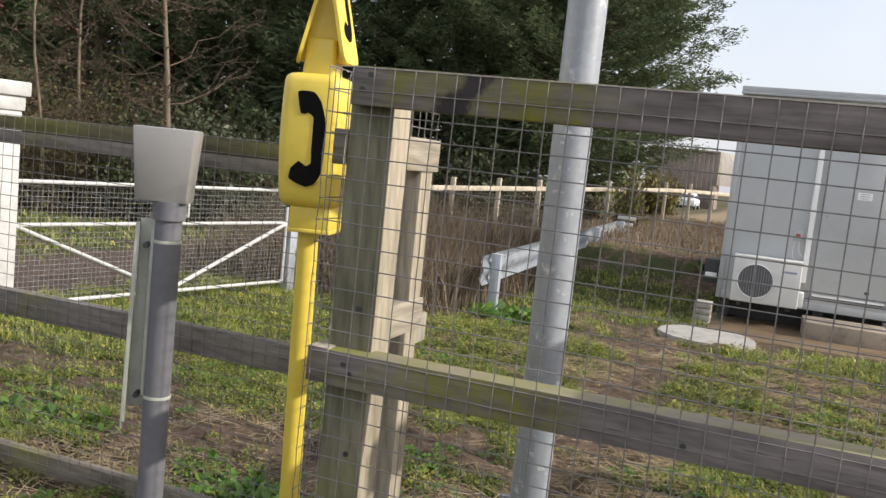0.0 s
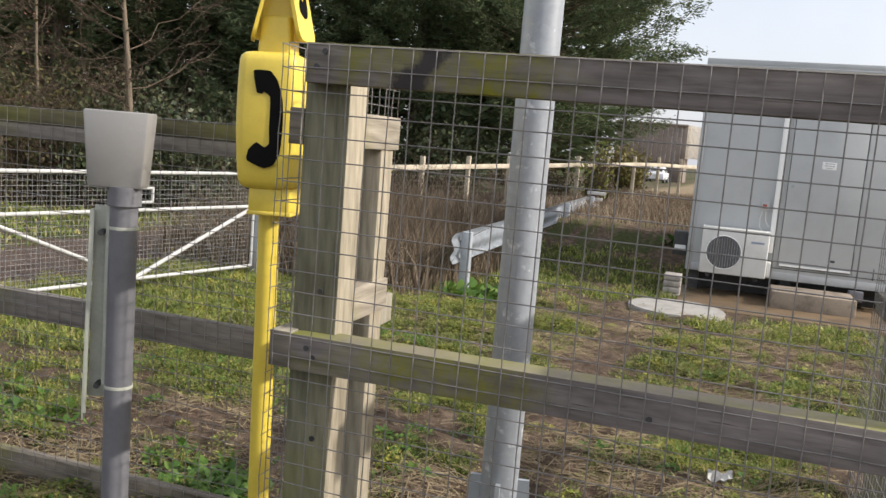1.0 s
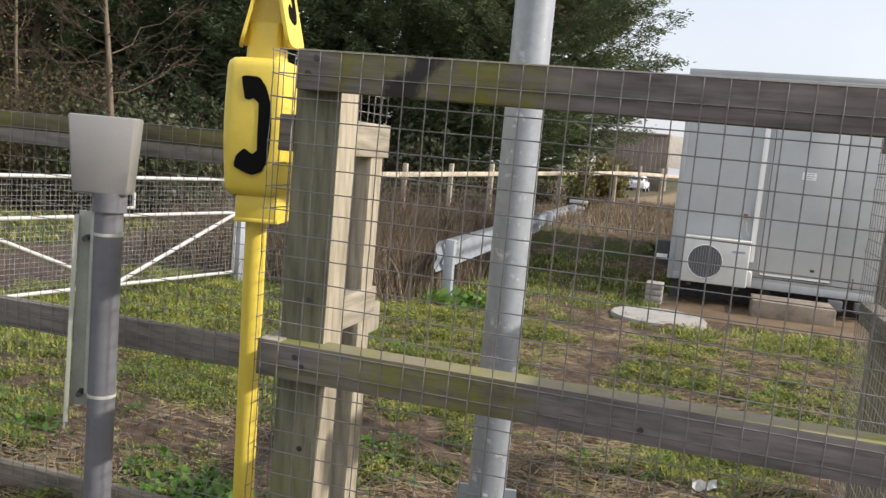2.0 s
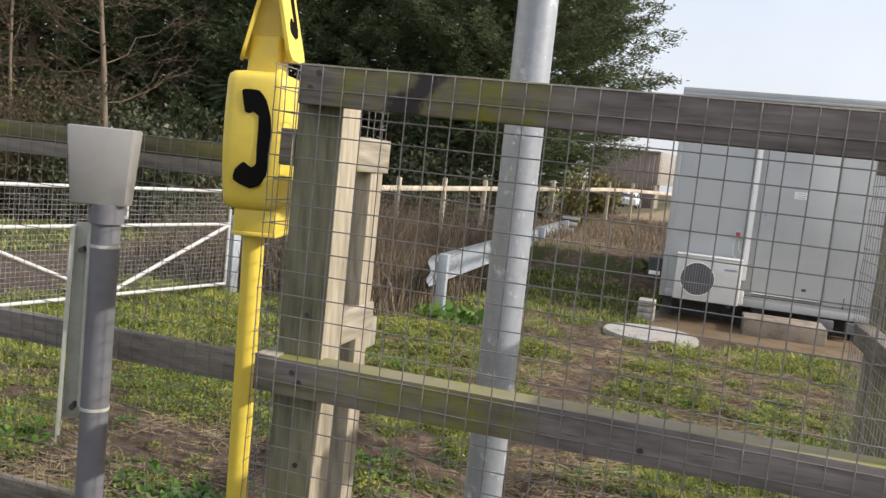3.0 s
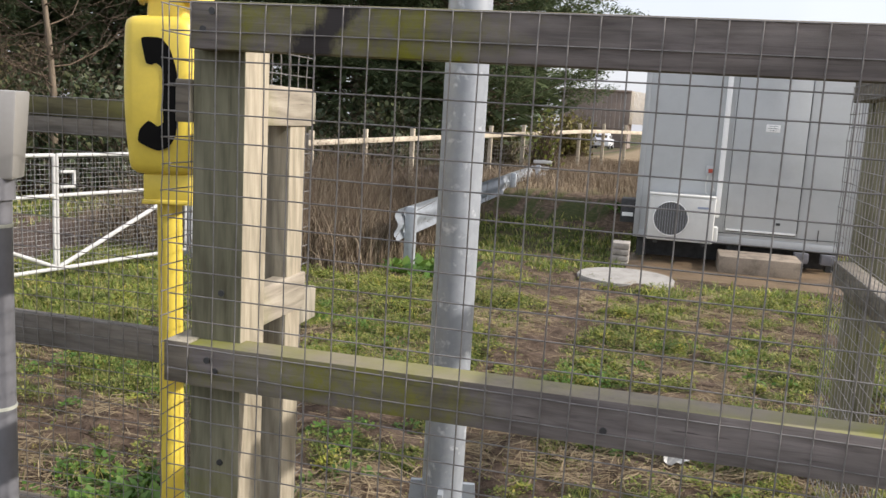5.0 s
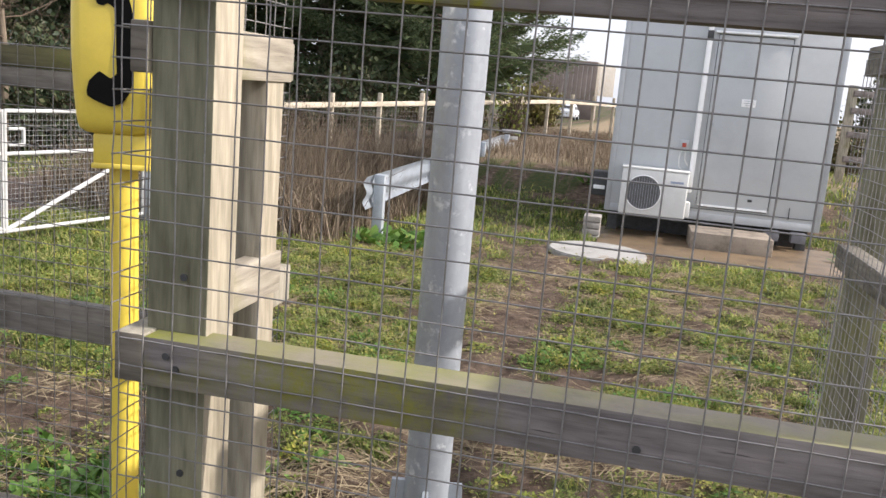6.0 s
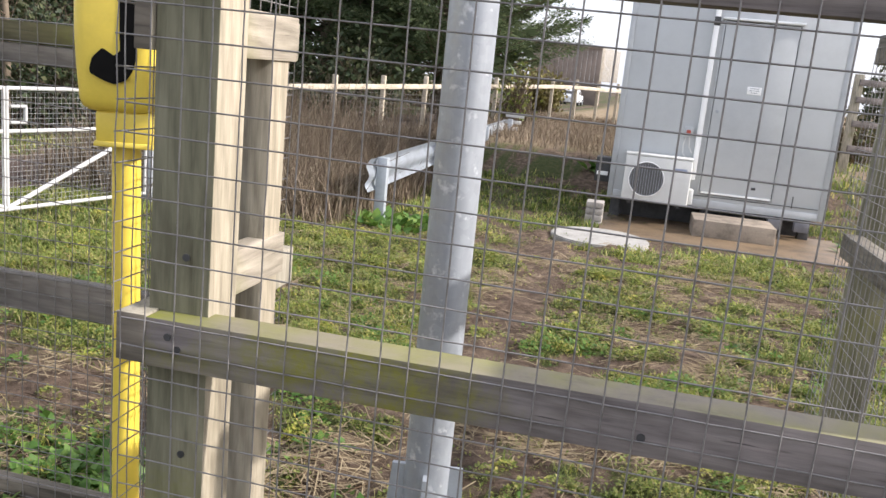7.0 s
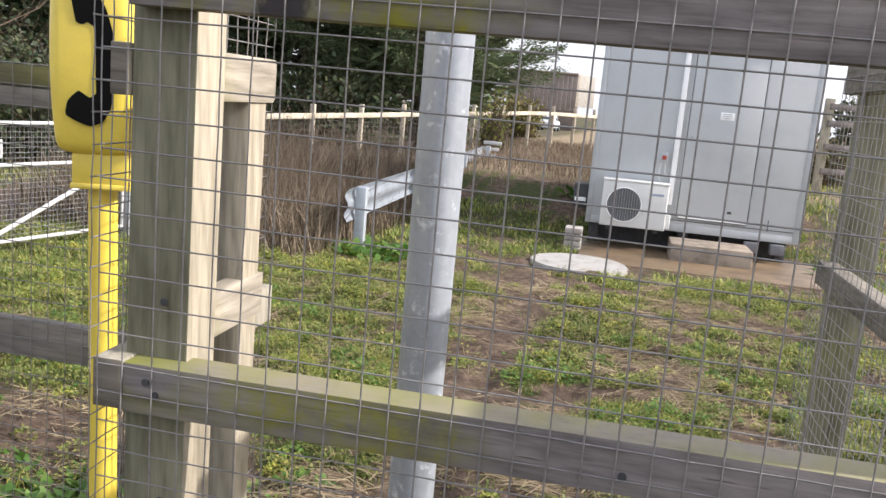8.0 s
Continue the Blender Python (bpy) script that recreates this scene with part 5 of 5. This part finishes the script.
v, f = wires([[(-0.12 + 0.203 * math.cos(2 * math.pi * i / n), -0.142, 0.27 + 0.203 * math.sin(2 * math.pi * i / n)) for i in range(n + 1)]], 0.006, 5)
o = new("guard_rim", from_arrays("guard_rim", v, f, M_TRUNKING, True))
o.parent = acu
part("top_lid", box(bmesh.new(), (-0.39, -0.136, 0.541), (0.39, 0.155, 0.562), 0.006), M_AC, acu)
part("maker_plate", box(bmesh.new(), (0.18, -0.1335, 0.41), (0.33, -0.1305, 0.435), 0.0), plain("pale_blue_plate", (0.35, 0.40, 0.52), 0.4), acu)
part("valve_cover", box(bmesh.new(), (0.387, -0.08, 0.02), (0.44, 0.10, 0.20), 0.012), M_AC, acu)
for x in (-0.28, 0.28):
    part("foot", box(bmesh.new(), (x - 0.025, -0.10, -0.045), (x + 0.025, 0.169, -0.002), 0.006), M_DARK, acu)

pad = thing("manhole_slab", (-0.37, 9.20, gz(-0.37, 9.20)), "round pale concrete slab set in the grass", "slab")
bm = tube(bmesh.new(), (0, 0, -0.06), (0, 0, 0.055), 0.50, n=40)
bmesh.ops.bevel(bm, geom=[e for e in bm.edges if abs(e.verts[0].co.z - e.verts[1].co.z) < 1e-5], offset=0.012, segments=2, affect='EDGES')
part("disc", bm, plain("weathered_slab", (0.35, 0.335, 0.305), 0.9, 0.0, 0.14, 9, 0.003, 45), pad)
stack = thing("block_stack", (-0.50, 10.55, gz(-0.5, 10.55)), "short stack of ribbed pale grey blocks by the cabin", "blocks")
for k in range(4):
    part("block", box(bmesh.new(), (-0.10, -0.13, 0.075 * k - 0.02), (0.10, 0.13, 0.075 * k + 0.048), 0.008), M_CONC, stack)
sb = part("side_box", box(bmesh.new(), (CX0 - 0.20, 0.25, 0.12), (CX0 - 0.013, 0.55, 0.42), 0.01), M_DARK, cabin, "dark grey side cable box")
part("label_strip", box(bmesh.new(), (CX0 - 0.18, 0.243, 0.20), (CX0 - 0.04, 0.249, 0.25), 0.001), M_TRUNKING, sb)

litter = thing("paper_scrap", (0.10, 3.735, gz(0.10, 3.735) + 0.02), "crumpled scrap of white paper on the soil", "litter")
bm = bmesh.new()
bmesh.ops.create_grid(bm, x_segments=6, y_segments=6, size=0.05)
for v in bm.verts:
    v.co.z = 0.035 * float(value_noise(v.co.x * 60, v.co.y * 60, 4)) + 0.01
bmesh.ops.solidify(bm, geom=list(bm.faces), thickness=0.001)
part("sheet", bm, plain("soiled_paper", (0.50, 0.49, 0.46), 0.8), litter, smooth=0)


# ---- distance ----
def shed():
    s = thing("shed", (-4.65, 95, gz(-6, 95)), "large brown boarded barn with a pale corrugated end", "barn")
    m = plain("shed_boards", (0.25, 0.205, 0.175), 0.85, 0.0, 0.16, 0.5, 0.0, 3.0)
    low = plain("shed_lower_wall", (0.13, 0.105, 0.09), 0.85, 0.0, 0.16, 0.6, 0.0, 3.0)
    part("lower_wall", box(bmesh.new(), (-7.5, 0.05, -0.5), (0, 0.2, 2.2), 0.02), low, s)
    for k in range(15):
        part("board", box(bmesh.new(), (-7.5 + 0.5 * k, -0.03 * (k % 2), 2.2), (-7.02 + 0.5 * k, 0.2, 6.1), 0.03), m, s)
    pale = plain("pale_sheet", (0.62, 0.57, 0.48), 0.5)
    for k in range(16):
        part("cladding_sheet", box(bmesh.new(), (0.02 + 0.11 * k, 0.02 + 0.5 * k, 2.7), (0.11 + 0.11 * k, 0.46 + 0.5 * k, 6.3), 0.02), pale, s)
    part("end_wall", box(bmesh.new(), (-0.25, 0.25, -0.5), (-0.02, 8.0, 6.0), 0.0), m, s)
    part("roof", box(bmesh.new(), (-7.7, -0.2, 6.1), (0.05, 8.2, 6.3), 0.02), m, s)


shed()


def car():
    c = thing("car", pose(-6.4, 84.0, gz(-6.4, 84), 0, 0, 87), "small white parked hatchback car far off", "car")
    M_CARP = plain("white_car_paint", (0.72, 0.73, 0.75), 0.25)
    body = rounded_block(3.9, 3.8, 1.7, 1.65, 0.65, 0.12)
    part("body", body, M_CARP, c).location = (0, 0, 0.35)
    part("cabin", rounded_block(2.5, 1.6, 1.55, 1.25, 0.58, 0.1), M_CARP, c).location = (-0.2, 0, 0.98)
    part("side_window", box(bmesh.new(), (-1.0, -0.765, 1.05), (0.6, -0.70, 1.38), 0.02), M_GRILLE, c)
    part("rear_window", box(bmesh.new(), (-1.33, -0.55, 1.08), (-1.20, 0.55, 1.4), 0.02), M_GRILLE, c)
    for x in (-1.25, 1.25):
        for y in (-0.78, 0.78):
            w = part("wheel", tube(bmesh.new(), (x, y - 0.1, 0.31), (x, y + 0.1, 0.31), 0.31, n=20), M_DARK, c)
            part("rim", tube(bmesh.new(), (x, y - 0.105, 0.31), (x, y + 0.105, 0.31), 0.18, n=16), M_GALV, w)


car()


def house():
    h = thing("house", pose(-44.9, 40, gz(-44.9, 40), 0, 0, 4), "red brick house with a tiled roof beyond the trees", "house")
    m, nt, b = nodes_of("red_brick")
    br = nt.nodes.new("ShaderNodeTexBrick")
    co = nt.nodes.new("ShaderNodeTexCoord")
    mp = nt.nodes.new("ShaderNodeMapping")
    mp.inputs["Rotation"].default_value = (radians(90), 0, 0)
    nt.links.new(co.outputs["Object"], mp.inputs["Vector"])
    nt.links.new(mp.outputs[0], br.inputs["Vector"])
    br.inputs["Color1"].default_value, br.inputs["Color2"].default_value, br.inputs["Mortar"].default_value = (0.42, 0.15, 0.09, 1), (0.34, 0.12, 0.075, 1), (0.45, 0.40, 0.34, 1)
    br.inputs["Scale"].default_value, br.inputs["Brick Width"].default_value, br.inputs["Row Height"].default_value = 1.0, 0.225, 0.075
    br.inputs["Mortar Size"].default_value = 0.008
    nt.links.new(br.outputs["Color"], b.inputs["Base Color"])
    b.inputs["Roughness"].default_value = 0.9
    part("wall", box(bmesh.new(), (-5, -4, -0.3), (5, 4, 5.4), 0.0), m, h)
    bm = bmesh.new()
    box(bm, (-5.3, -4.4, 5.4), (5.3, 4.4, 8.6), 0.0)
    for v in bm.verts:
        if v.co.z > 7:
            v.co.y = 0.05 * v.co.y / abs(v.co.y)
    part("roof", bm, plain("roof_tile", (0.26, 0.10, 0.07), 0.8, 0.0, 0.2, 2), h)
    for x in (-2.8, 2.0):
        for z in (0.9, 3.4):
            w = part("window", box(bmesh.new(), (x, -4.06, z), (x + 1.2, -3.98, z + 1.2), 0.02), M_WHITE, h)
            part("pane", box(bmesh.new(), (x + 0.08, -4.08, z + 0.08), (x + 1.12, -4.062, z + 1.12), 0.0), M_GRILLE, w)


house()

# field beyond, to the side of the cabin
side_fence = thing("field_fence", (0, 0, 0), "weathered timber field fence with plain rails", "fence")
for k in range(5):
    x, y = 3.55 + 1.6 * k, 17.0 + 0.5 * k
    zg = gz(x, y)
    part("post", box(bmesh.new(), (x - 0.075, y - 0.06, zg - 0.3), (x + 0.075, y + 0.06, 1.92), 0.01), M_POST, side_fence)
    if k < 4:
        for z in (0.62, 1.06, 1.48, 1.78):
            bm = bmesh.new()
            box(bm, (0, -0.02, -0.055), (1.68, 0.02, 0.055), 0.004)
            o = part("rail", bm, M_RAIL, side_fence)
            o.matrix_basis = Matrix.Translation((x, y - 0.085, z)) @ Matrix.Rotation(math.atan2(0.5, 1.6), 4, 'Z')
